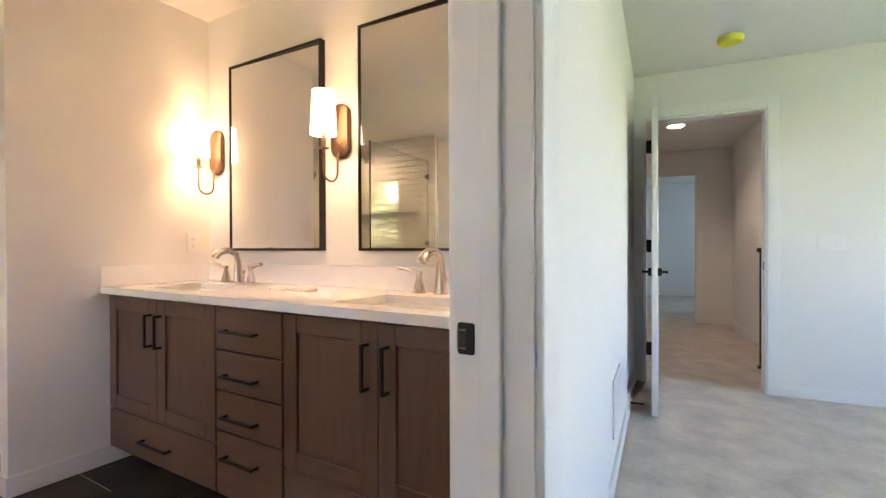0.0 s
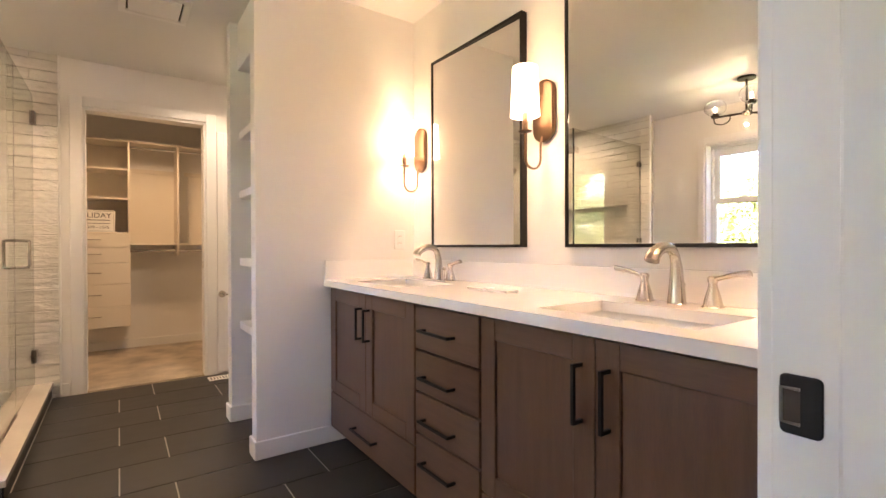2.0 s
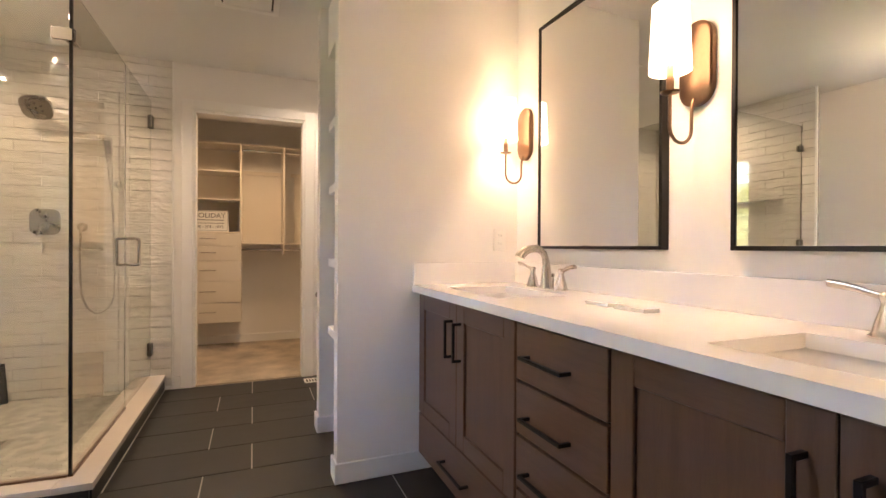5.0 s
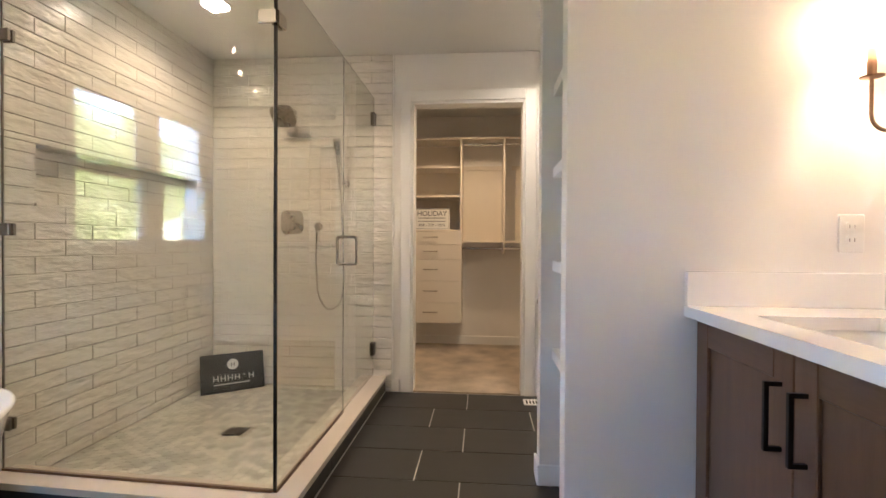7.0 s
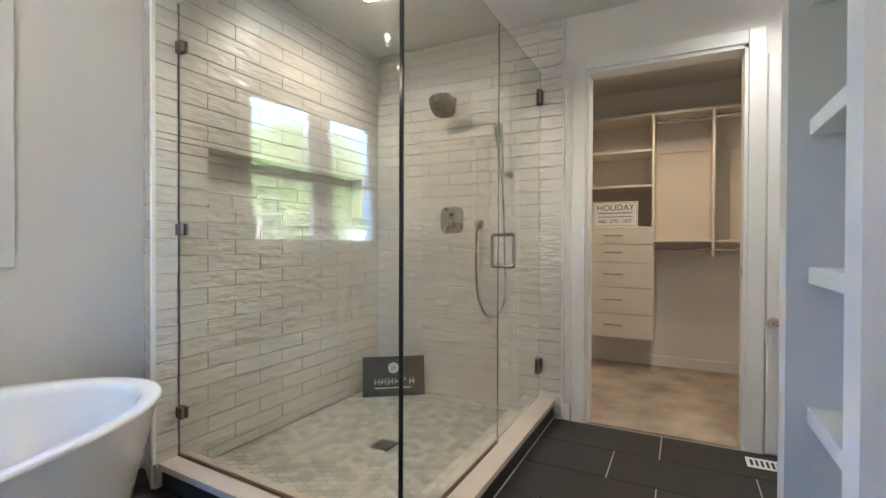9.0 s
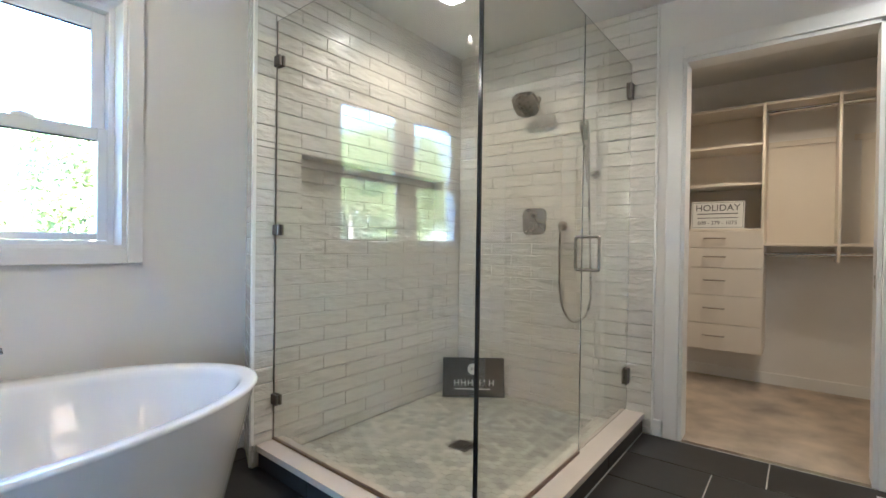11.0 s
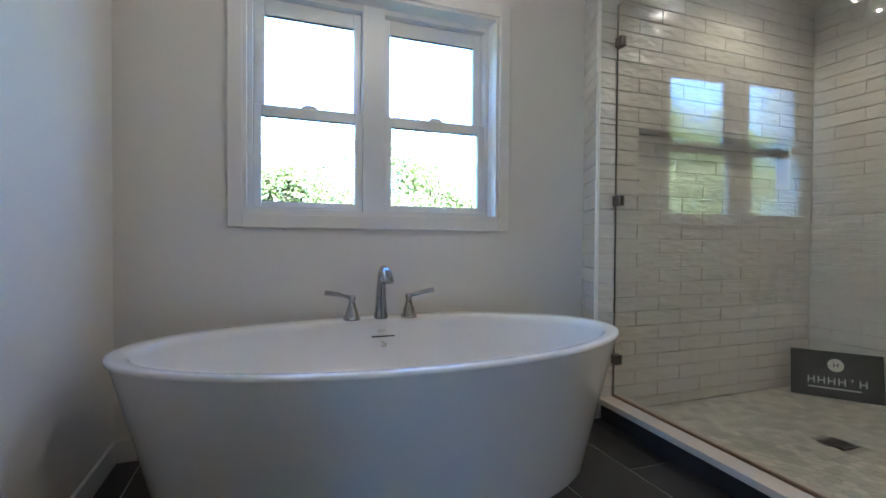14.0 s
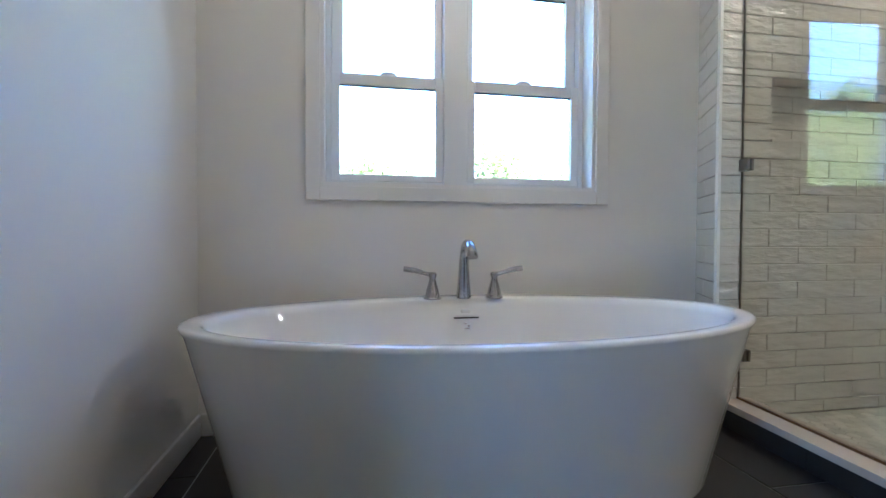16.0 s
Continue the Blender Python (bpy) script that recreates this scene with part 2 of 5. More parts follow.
def loft(sections, segs=16, bm=None):
    """Rounded sections stacked upwards: (z, centre x, centre y, half depth along x, half width along y)."""
    bm = bm or bmesh.new()
    rows = []
    for z, cx, cy, hx, hy in sections:
        ring = []
        for i in range(segs):
            a = 2 * math.pi * i / segs
            c, q = math.cos(a), math.sin(a)
            ring.append(bm.verts.new((cx + hx * math.copysign(abs(c) ** 0.7, c), cy + hy * math.copysign(abs(q) ** 0.7, q), z)))
        rows.append(ring)
    for a, b in zip(rows, rows[1:]):
        for i in range(segs):
            bm.faces.new((a[i], a[(i + 1) % segs], b[(i + 1) % segs], b[i]))
    bm.faces.new(rows[0][::-1])
    bm.faces.new(rows[-1])
    return bm


def thing(name, base, label="", category="", group="", kind="", m=None):
    ob = new(name)
    ob.empty_display_size = 0.1
    ob.matrix_world = m if m else Matrix.Translation(base)
    BASES[ob.name] = Vector((0, 0, 0)) if m else Vector(base)
    return tagged(ob, label, category, group, kind)


def part(name, bm, material, parent=None, label="", smooth=False, kind=""):
    """One bmesh, drawn in its thing's own frame (world axes unless the thing is turned), as one mesh object."""
    base = Vector((0, 0, 0))
    if parent is not None:
        base = BASES[parent.name]
    bmesh.ops.recalc_face_normals(bm, faces=bm.faces[:])
    if base.length:
        bmesh.ops.translate(bm, verts=bm.verts[:], vec=-base)
    me = bpy.data.meshes.new(name)
    bm.to_mesh(me)
    bm.free()
    if smooth:
        me.shade_smooth()
        me.set_sharp_from_angle(angle=radians(35))
    me.materials.append(material)
    ob = new(name, me)
    if parent is not None:
        ob.parent = parent
    BASES[ob.name] = base
    if label or kind:
        tagged(ob, label, kind=kind)
    return ob


def structure(name, bm, material, label, category, smooth=False):
    return tagged(part(name, bm, material, smooth=smooth), label, category, kind="structure")


def writing(text, size, material, m, name="lettering", parent=None, depth=0.0008):
    """Raised letters in the built-in font, as a mesh."""
    cu = bpy.data.curves.new(name, "FONT")
    cu.body, cu.size, cu.align_x, cu.align_y, cu.extrude = text, size, "CENTER", "CENTER", depth
    tmp = new("tmp_text", cu)
    dg = bpy.context.evaluated_depsgraph_get()
    me = bpy.data.meshes.new_from_object(tmp.evaluated_get(dg))
    bpy.data.objects.remove(tmp)
    me.materials.clear()
    me.materials.append(material)
    ob = new(name, me)
    if parent is not None:
        ob.parent = parent
    ob.matrix_local = m
    return ob


# ---- large structure ----
H = 2.435
NORTH, SOUTH, WEST, EAST = 2.585, -0.88, -6.30, -2.18
TILE_Y = -0.605          # face of the tiled shower wall
wall_north = structure("wall_north", boxes((-6.42, EAST, NORTH, NORTH + 0.12, 0, H)), PAINT, "white painted wall behind the vanity", "wall")
# end of the shower wall, its return face splayed
WX0, WX1, WZ0, WZ1 = -4.215, -2.975, 1.03, 2.085
wall_south = structure("wall_south", boxes(
    (-4.80, WX0, SOUTH - 0.19, SOUTH, 0, H), (WX1, -2.37, SOUTH - 0.19, SOUTH, 0, H),
    (WX0, WX1, SOUTH - 0.19, SOUTH, 0, WZ0), (WX0, WX1, SOUTH - 0.19, SOUTH, WZ1, H)), PAINT, "white painted wall with a twin sash window", "wall")
CY0, CY1, CZ = 0.885, 1.688, 2.095
wall_west = structure("wall_west", boxes(
    (WEST - 0.12, WEST, -0.9, CY0, 0, H), (WEST - 0.12, WEST, CY1, NORTH, 0, H), (WEST - 0.12, WEST, CY0, CY1, CZ, H)), PAINT, "white painted wall with the closet doorway", "wall")
DY0, DY1, DZ = 0.745, 1.575, 2.06
wall_east = structure("wall_east", boxes(
    (EAST, EAST + 0.13, 0.50, DY0, 0, H), (EAST, EAST + 0.13, DY0, DY1, DZ, H)), PAINT, "white painted wall with the bathroom doorway", "wall")
wedge = boxes((EAST, EAST + 0.13, DY1, NORTH + 0.12, 0, H))
for v in wedge.verts:
    if v.co.y > 2 and v.co.x > EAST + 0.1:
        v.co.x -= 0.115
structure("wall_east_return", wedge, PAINT, "white painted wall beside the bathroom doorway", "wall")
wall_nook = structure("wall_nook", boxes((-2.49, -2.37, SOUTH, 0.62, 0, H), (-2.37, EAST, 0.50, 0.62, 0, H)), PAINT, "white painted wall beside the bathtub", "wall")
wall_shower = structure("wall_shower", boxes(
    (-6.30, -4.912, SOUTH - 0.02, TILE_Y - 0.012, 0, 1.238), (-6.30, -4.912, SOUTH - 0.02, TILE_Y - 0.012, 1.513, H),
    (-6.30, -4.912, SOUTH - 0.12, TILE_Y - 0.10, 1.238, 1.513), (-6.30, -6.09, TILE_Y - 0.10, TILE_Y - 0.012, 1.238, 1.513)), GROUT, "furred-out shower wall with a long recessed niche", "wall")
splay = boxes((-4.912, -4.652, SOUTH + 0.001, TILE_Y - 0.012, 0, H))
for v in splay.verts:
    if v.co.x > -4.7 and v.co.y < -0.7:
        v.co.x = -4.775
structure("wall_shower_end", splay, GROUT, "splayed tiled end of the shower wall", "wall")
wing = structure("wall_wing", boxes((-4.54, -4.45, 1.655, NORTH, 0, H)), PAINT, "white wing wall at the end of the vanity", "wall")
structure("wall_wing_far", boxes((-5.17, -5.07, 1.655, NORTH, 0, H)), PAINT, "white wing wall closing the linen niche", "wall")
structure("wall_niche_back", boxes((-5.07, -4.54, 2.06, 2.16, 0, H)), PAINT, "white back wall of the open linen niche", "wall")
structure("wall_niche_head", boxes((-5.07, -4.54, 1.70, 2.06, 2.15, H)), PAINT, "white header over the open linen niche", "wall")
ceiling = structure("ceiling", boxes((-6.42, -2.06, -1.04, 2.705, H, H + 0.1)), CEIL, "flat white painted ceiling", "ceiling")
floor = structure("floor", boxes((-6.30, -2.05, -0.9, 2.6, -0.1, -0.003)), GROUT_F, "dark grey rectangular floor tiles with pale grout", "floor")


def skew(bm, k=0.052):
    """The side panel and its curb stand a little out of square with the room."""
    for v in bm.verts:
        v.co.x -= k * (0.62 - v.co.y)
    return bm


def base_run(name, dims, label="white painted flat baseboard"):
    return structure(name, bevelled(boxes(dims), 0.003, 1), TRIM, label, "baseboard")


BH = 0.092
for dims in ((-4.45, -4.437, 1.643, 2.58, 0, BH), (-4.553, -4.45, 1.642, 1.655, 0, BH), (-5.07, -5.057, 1.643, 2.085, 0, BH), (-5.183, -5.07, 1.642, 1.655, 0, BH),
             (-5.057, -4.553, 2.047, 2.06, 0, BH), (-4.553, -4.54, 1.66, 2.047, 0, BH), (WEST, WEST + 0.013, 0.755, 0.80, 0, BH),
             (-4.77, -2.503, SOUTH, SOUTH + 0.013, 0, BH), (-2.503, -2.49, SOUTH + 0.013, 0.62, 0, BH), (-2.19, EAST, 1.67, 2.03, 0, BH)):
    base_run("baseboard", dims)

# closet doorway: jamb lining and casing
closet_frame = thing("door_1", (WEST, CY0, 0), "white painted casing round the open closet doorway", "doorway", kind="structure")
part("casing", rbox(WEST, WEST + 0.018, CY0 - 0.078, CY0 - 0.004, 0, CZ + 0.075), TRIM, closet_frame)
part("casing", rbox(WEST, WEST + 0.018, CY1 + 0.004, CY1 + 0.078, 0, CZ + 0.075), TRIM, closet_frame)
part("casing", rbox(WEST, WEST + 0.017, CY0 - 0.004, CY1 + 0.004, CZ + 0.003, CZ + 0.075), TRIM, closet_frame)
part("jamb", boxes((WEST - 0.125, WEST + 0.004, CY0 - 0.004, CY0 + 0.014, 0, CZ)), TRIM, closet_frame)
part("jamb", boxes((WEST - 0.125, WEST + 0.004, CY1 - 0.014, CY1 + 0.004, 0, CZ)), TRIM, closet_frame)
part("head_jamb", boxes((WEST - 0.125, WEST + 0.004, CY0, CY1, CZ - 0.018, CZ + 0.003)), TRIM, closet_frame)
part("strike_plate", rounded_plate(0.028, 0.06, 0.002, 0.004, at=(WEST - 0.05, CY1 - 0.0142, 0.92), normal="-y"), NICKEL, closet_frame, "satin nickel strike plate")

# bathroom doorway lining and casing
bath_frame = thing("door_2", (EAST, DY1, 0), "white painted frame of the bathroom doorway", "doorway", kind="structure")
for y0, y1, s in ((DY1 - 0.002, DY1 + 0.016, -1), (DY0 - 0.016, DY0 + 0.002, 1)):
    part("jamb", rbox(EAST - 0.004, EAST + 0.134, y0, y1, 0, DZ, 0.002), TRIM, bath_frame)
    e = y0 if s < 0 else y1
    part("door_stop", rbox(EAST + 0.047, EAST + 0.083, min(e, e + s * 0.012), max(e, e + s * 0.012), 0, DZ - 0.012, 0.003), TRIM, bath_frame)
    c0 = e - s * 0.006 - (0.08 if s > 0 else 0)
    for xa, xb in ((EAST - 0.018, EAST), (EAST + 0.13, EAST + 0.148)):
        part("casing", bevelled(boxes((xa, xb, c0, c0 + 0.08, 0, DZ + 0.08)), 0.004, 2), TRIM, bath_frame)
part("head_jamb", boxes((EAST - 0.004, EAST + 0.134, DY0, DY1, DZ - 0.016, DZ + 0.002)), TRIM, bath_frame)
for xa, xb in ((EAST - 0.017, EAST), (EAST + 0.13, EAST + 0.147)):
    part("casing", rbox(xa, xb, DY0 - 0.006, DY1 + 0.006, DZ + 0.003, DZ + 0.08), TRIM, bath_frame)
strike = part("strike_plate", rounded_plate(0.031, 0.052, 0.0025, 0.005, at=(EAST + 0.019, DY1 - 0.002, 0.932), normal="-y", edge=0.001), BLACK, bath_frame, "oil-rubbed bronze strike plate")
part("latch_lip", tube([(EAST + 0.019, DY1 - 0.0048, 0.946), (EAST + 0.005, DY1 - 0.0052, 0.946), (EAST + 0.005, DY1 - 0.0052, 0.916), (EAST + 0.019, DY1 - 0.0048, 0.916)], 0.0016, 8), BRONZE_D, strike, "worn bright latch lip")
part("latch_hole", boxes((EAST + 0.006, EAST + 0.019, DY1 - 0.005, DY1 - 0.0046, 0.917, 0.945)), GAP, strike, "dark latch hole")

# window
win = thing("window_1", (-3.6, SOUTH, WZ0), "white vinyl twin double-hung window with flat casing", "window", kind="structure")
CW = 0.064
part("casing", rbox(WX0 - CW, WX0 - 0.004, SOUTH, SOUTH + 0.018, WZ0 - CW, WZ1 + CW), TRIM, win)
part("casing", rbox(WX1 + 0.004, WX1 + CW, SOUTH, SOUTH + 0.018, WZ0 - CW, WZ1 + CW), TRIM, win)
part("casing", rbox(WX0 - 0.004, WX1 + 0.004, SOUTH, SOUTH + 0.017, WZ0 - CW, WZ0 - 0.004), TRIM, win)
part("casing", rbox(WX0 - 0.004, WX1 + 0.004, SOUTH, SOUTH + 0.017, WZ1 + 0.004, WZ1 + CW), TRIM, win)
RY = SOUTH - 0.105
for d in ((WX0 - 0.002, WX0 + 0.012, RY, SOUTH + 0.003, WZ0, WZ1), (WX1 - 0.012, WX1 + 0.002, RY, SOUTH + 0.003, WZ0, WZ1), (WX0 + 0.012, WX1 - 0.012, RY, SOUTH + 0.003, WZ0 - 0.002, WZ0 + 0.012), (WX0 + 0.012, WX1 - 0.012, RY, SOUTH + 0.003, WZ1 - 0.012, WZ1 + 0.002)):
    part("reveal", boxes(d), TRIM, win)
fr = part("window_frame", bevelled(boxes((WX0 + 0.012, WX0 + 0.035, SOUTH - 0.175, RY + 0.012, WZ0 + 0.012, WZ1 - 0.012), (WX1 - 0.035, WX1 - 0.012, SOUTH - 0.175, RY + 0.012, WZ0 + 0.012, WZ1 - 0.012),
     (WX0 + 0.035, WX1 - 0.035, SOUTH - 0.175, RY + 0.012, WZ0 + 0.012, WZ0 + 0.03), (WX0 + 0.035, WX1 - 0.035, SOUTH - 0.175, RY + 0.012, WZ1 - 0.04, WZ1 - 0.012)), 0.002, 1), VINYL, win)
MX0, MX1 = -3.625, -3.515
part("mullion", rbox(MX0, MX1, SOUTH - 0.175, RY + 0.02, WZ0 + 0.012, WZ1 - 0.012), VINYL, win)
MID = 1.516


def sash(x0, x1, z0, z1, y0, y1, rail_low, rail_top, latch, near=0.036, far=0.036):
    s = part("sash", bevelled(boxes((x0, x0 + near, y0, y1, z0, z1), (x1 - far, x1, y0, y1, z0, z1), (x0 + near, x1 - far, y0, y1, z0, z0 + rail_low), (x0 + near, x1 - far, y0, y1, z1 - rail_top, z1)), 0.003, 1), VINYL, win)
    ym = (y0 + y1) / 2
    p = part("pane", boxes((x0 + near - 0.006, x1 - far + 0.006, ym - 0.002, ym + 0.002, z0 + rail_low - 0.006, z1 - rail_top + 0.006)), GLASS_W, s, "clear glass pane")
    p.visible_shadow = False
    part("spacer", boxes((x0 + near, x1 - far, ym + 0.003, ym + 0.008, z1 - rail_top - 0.006, z1 - rail_top)), BLACK, s, "dark glazing spacer")
    if latch:
        xm = (x0 + x1) / 2
        part("sash_lock", tube([(xm - 0.035, y1 - 0.012, z1 + 0.003), (xm - 0.015, y1 - 0.012, z1 + 0.009), (xm + 0.015, y1 - 0.012, z1 + 0.009), (xm + 0.035, y1 - 0.012, z1 + 0.003)], [0.006, 0.01, 0.01, 0.006], 10), VINYL, s, smooth=True)


for x0, x1 in ((WX0 + 0.036, MX0 - 0.001), (MX1 + 0.001, WX1 - 0.036)):
    sash(x0, x1, MID - 0.012, WZ1 - 0.042, RY - 0.062, RY - 0.028, 0.034, 0.074, False, 0.036 + (0.014 if x0 < MX0 else 0.0), 0.036 + (0.0 if x0 < MX0 else 0.014))
    sash(x0, x1, WZ0 + 0.031, MID + 0.022, RY - 0.026, RY + 0.012, 0.03, 0.05, True)

# closed panel door and floor register in the far alcove
d3 = thing("door_3", (WEST, 1.75, 0), "white painted shaker door, closed, beside the closet doorway", "door", kind="structure")
part("leaf", rbox(WEST, WEST + 0.012, 1.772, 2.46, 0.012, 2.03), TRIM, d3)
for dims in ((WEST + 0.012, WEST + 0.02, 1.774, 1.822, 0.014, 2.028), (WEST + 0.012, WEST + 0.02, 2.40, 2.458, 0.014, 2.028), (WEST + 0.012, WEST + 0.02, 1.822, 2.40, 0.014, 0.082), (WEST + 0.012, WEST + 0.02, 1.822, 2.40, 1.92, 2.028)):
    part("panel_rail", rbox(*dims, 0.002, 1), TRIM, d3)
hd = part("door_handle", tube([(WEST + 0.02, 1.805, 0.672), (WEST + 0.032, 1.805, 0.672)], 0.028, 24), NICKEL, d3, "satin nickel lever handle", smooth=True)
part("lever", tube(smooth_path([(WEST + 0.03, 1.805, 0.672), (WEST + 0.06, 1.807, 0.672), (WEST + 0.066, 1.82, 0.672), (WEST + 0.062, 1.90, 0.668)]), 0.008), NICKEL, hd, smooth=True)

reg = thing("floor_register", (-6.15, 1.83, 0), "white metal floor register with slotted grille by the wall", "vent")
part("frame", bevelled(boxes((-6.205, -6.19, 1.68, 1.98, 0, 0.006), (-6.11, -6.095, 1.68, 1.98, 0, 0.006), (-6.19, -6.11, 1.68, 1.695, 0, 0.006), (-6.19, -6.11, 1.965, 1.98, 0, 0.006)), 0.001, 1), PLATE, reg)
part("backing", boxes((-6.19, -6.11, 1.695, 1.965, 0, 0.002)), GAP, reg, "dark duct opening")
for i in range(12):
    part("slat", boxes((-6.19, -6.11, 1.708 + i * 0.022, 1.718 + i * 0.022, 0.002, 0.005)), PLATE, reg)

# linen niche shelves
for z in (1.77, 1.41, 1.0, 0.612):
    s = thing("linen_shelf", (-4.81, 1.9, z - 0.045), "thick white painted shelf built into the linen niche", "shelf", "linen niche shelves")
    part("board", rbox(-5.068, -4.542, 1.705, 2.058, z - 0.045, z, 0.002), TRIM, s)

# ---- vanity ----
FY = 2.035              # face of doors and drawers


def pull(parent, a, b, out=0.032):
    """A square black bar pull between two feet."""
    a, b = Vector(a), Vector(b)
    o = Vector((0, -out, 0))
    bm = bmesh.new()
    d = (b - a).normalized() * 0.005
    for p, q in ((a + o - d, b + o + d), (a, a + o), (b, b + o)):
        lo = [min(p[i], q[i]) - (0.005 if abs(p[i] - q[i]) < 1e-6 else 0.0) for i in range(3)]
        hi = [max(p[i], q[i]) + (0.005 if abs(p[i] - q[i]) < 1e-6 else 0.0) for i in range(3)]
        box(bm, lo[0], hi[0], lo[1], hi[1], lo[2], hi[2])
    return part("handle", bevelled(bm, 0.001, 1), BLACK, parent, "square matte black bar pull")


def shaker(parent, x0, x1, z0, z1):
    d = part("door", rbox(x0, x1, FY + 0.010, FY + 0.020, z0, z1, 0.001, 1), WOOD, parent)
    w = 0.066
    part("stile", rbox(x0, x0 + w, FY, FY + 0.0105, z0, z1, 0.002, 1), WOOD, d)
    part("stile", rbox(x1 - w, x1, FY, FY + 0.0105, z0, z1, 0.002, 1), WOOD, d)
    part("rail", rbox(x0 + w, x1 - w, FY, FY + 0.0105, z0, z0 + w, 0.002, 1), WOOD_H, d)
    part("rail", rbox(x0 + w, x1 - w, FY, FY + 0.0105, z1 - w, z1, 0.002, 1), WOOD_H, d)
    return d


def slab(parent, x0, x1, z0, z1):
    return part("drawer", rbox(x0, x1, FY, FY + 0.020, z0 + 0.0025, z1 - 0.0025, 0.002, 1), WOOD_H, parent)


def cabinet(x0, x1, label):
    c = thing("vanity_cabinet", ((x0 + x1) / 2, 2.3, 0.09), label, "cabinet", "vanity cabinets")
    part("body", boxes((x0, x1, FY + 0.022, NORTH - 0.002, 0.09, 0.71), (x0, x1, FY + 0.022, FY + 0.04, 0.71, 0.852), (x0, x0 + 0.018, FY + 0.04, NORTH - 0.002, 0.71, 0.852), (x1 - 0.018, x1, FY + 0.04, NORTH - 0.002, 0.71, 0.852)), GAP, c)
    return c


for x0, x1, left in ((-4.425, -3.553, True), (-3.152, -2.285, False)):
    c = cabinet(x0, x1, "brown-stained wooden vanity unit, two shaker doors over one drawer, black pulls")
    xm = (x0 + x1) / 2
    for a, b, hx in ((x0 + 0.003, xm - 0.0015, xm - 0.04), (xm + 0.0015, x1 - 0.003, xm + 0.04)):
        d = shaker(c, a, b, 0.292, 0.846)
        pull(d, (hx, FY, 0.635), (hx, FY, 0.775))
    d = slab(c, x0 + 0.003, x1 - 0.003, 0.092, 0.288)
    pull(d, (xm - 0.11, FY, 0.188), (xm + 0.11, FY, 0.188))
c = cabinet(-3.551, -3.154, "brown-stained wooden vanity unit with four drawers and black pulls")
for z0, z1 in ((0.674, 0.846), (0.513, 0.670), (0.352, 0.509), (0.092, 0.348)):
    d = slab(c, -3.546, -3.158, z0, z1)
    zp = z1 - 0.092
    pull(d, (-3.475, FY, zp), (-3.29, FY, zp))
# the shade under the vanity is put into this box's near-black colour
structure("vanity_kick", boxes((-4.43, -2.19, 2.42, NORTH - 0.001, 0, 0.088)), GAP, "recessed support under the vanity, near-black in place of shade", "toe kick")

SINKS = ((-4.02, "x"), (-2.74, "y"))
top = thing("countertop", (-3.3, 2.3, 0.855), "white quartz vanity countertop with short backsplash", "countertop")
CF = 2.008
cuts = []
for sx, _ in SINKS:
    cuts.append((sx - 0.23, sx + 0.23))
SY0, SY1 = 2.105, 2.405
slabs = [(-4.447, cuts[0][0], CF, NORTH - 0.002, 0.855, 0.888), (cuts[0][1], cuts[1][0], CF, NORTH - 0.002, 0.855, 0.888), (cuts[1][1], EAST - 0.002, CF, NORTH - 0.002, 0.855, 0.888)]
for a, b in cuts:
    slabs += [(a, b, CF, SY0, 0.855, 0.888), (a, b, SY1, NORTH - 0.002, 0.855, 0.888)]
bm = boxes(*slabs)
bmesh.ops.remove_doubles(bm, verts=bm.verts[:], dist=0.0001)
part("slab", bm, QUARTZ, top)
part("backsplash", rbox(-4.447, EAST - 0.002, NORTH - 0.022, NORTH - 0.001, 0.888, 0.992, 0.002), QUARTZ, top)
part("side_splash", rbox(-4.449, -4.430, CF + 0.002, NORTH - 0.023, 0.888, 0.992, 0.002), QUARTZ, top)

for sx, _ in SINKS:
    s = thing("sink", (sx, 2.255, 0.72), "white rectangular undermount ceramic sink", "sink", "vanity sinks")
    bm = bmesh.new()
    rows = []
    for w, h, z, r in ((0.235, 0.155, 0.857, 0.02), (0.228, 0.148, 0.84, 0.03), (0.215, 0.135, 0.75, 0.05), (0.17, 0.10, 0.73, 0.05), (0.02, 0.02, 0.725, 0.019)):
        ring = []
        for qx, qy, a0 in ((1, 1, 0), (-1, 1, 90), (-1, -1, 180), (1, -1, 270)):
            for k in range(7):
                a = radians(a0 + 15 * k)
                ring.append(bm.verts.new((sx + qx * (w - r) + r * math.cos(a), 2.255 + qy * (h - r) + r * math.sin(a), z)))
        rows.append(ring)
    for a, b in zip(rows, rows[1:]):
        for i in range(28):
            bm.faces.new((a[i], a[(i + 1) % 28], b[(i + 1) % 28], b[i]))
    bm.faces.new(rows[-1])
    bowl = part("bowl", bm, TUB, s, smooth=True)
    md = bowl.modifiers.new("thick", "SOLIDIFY")
    md.thickness, md.offset = 0.008, 1
    part("drain", lathe([(0.001, 0.0), (0.022, 0.0), (0.024, 0.003), (0.012, 0.005), (0.001, 0.006)], 20, (sx, 2.255, 0.726)), NICKEL, s, smooth=True)


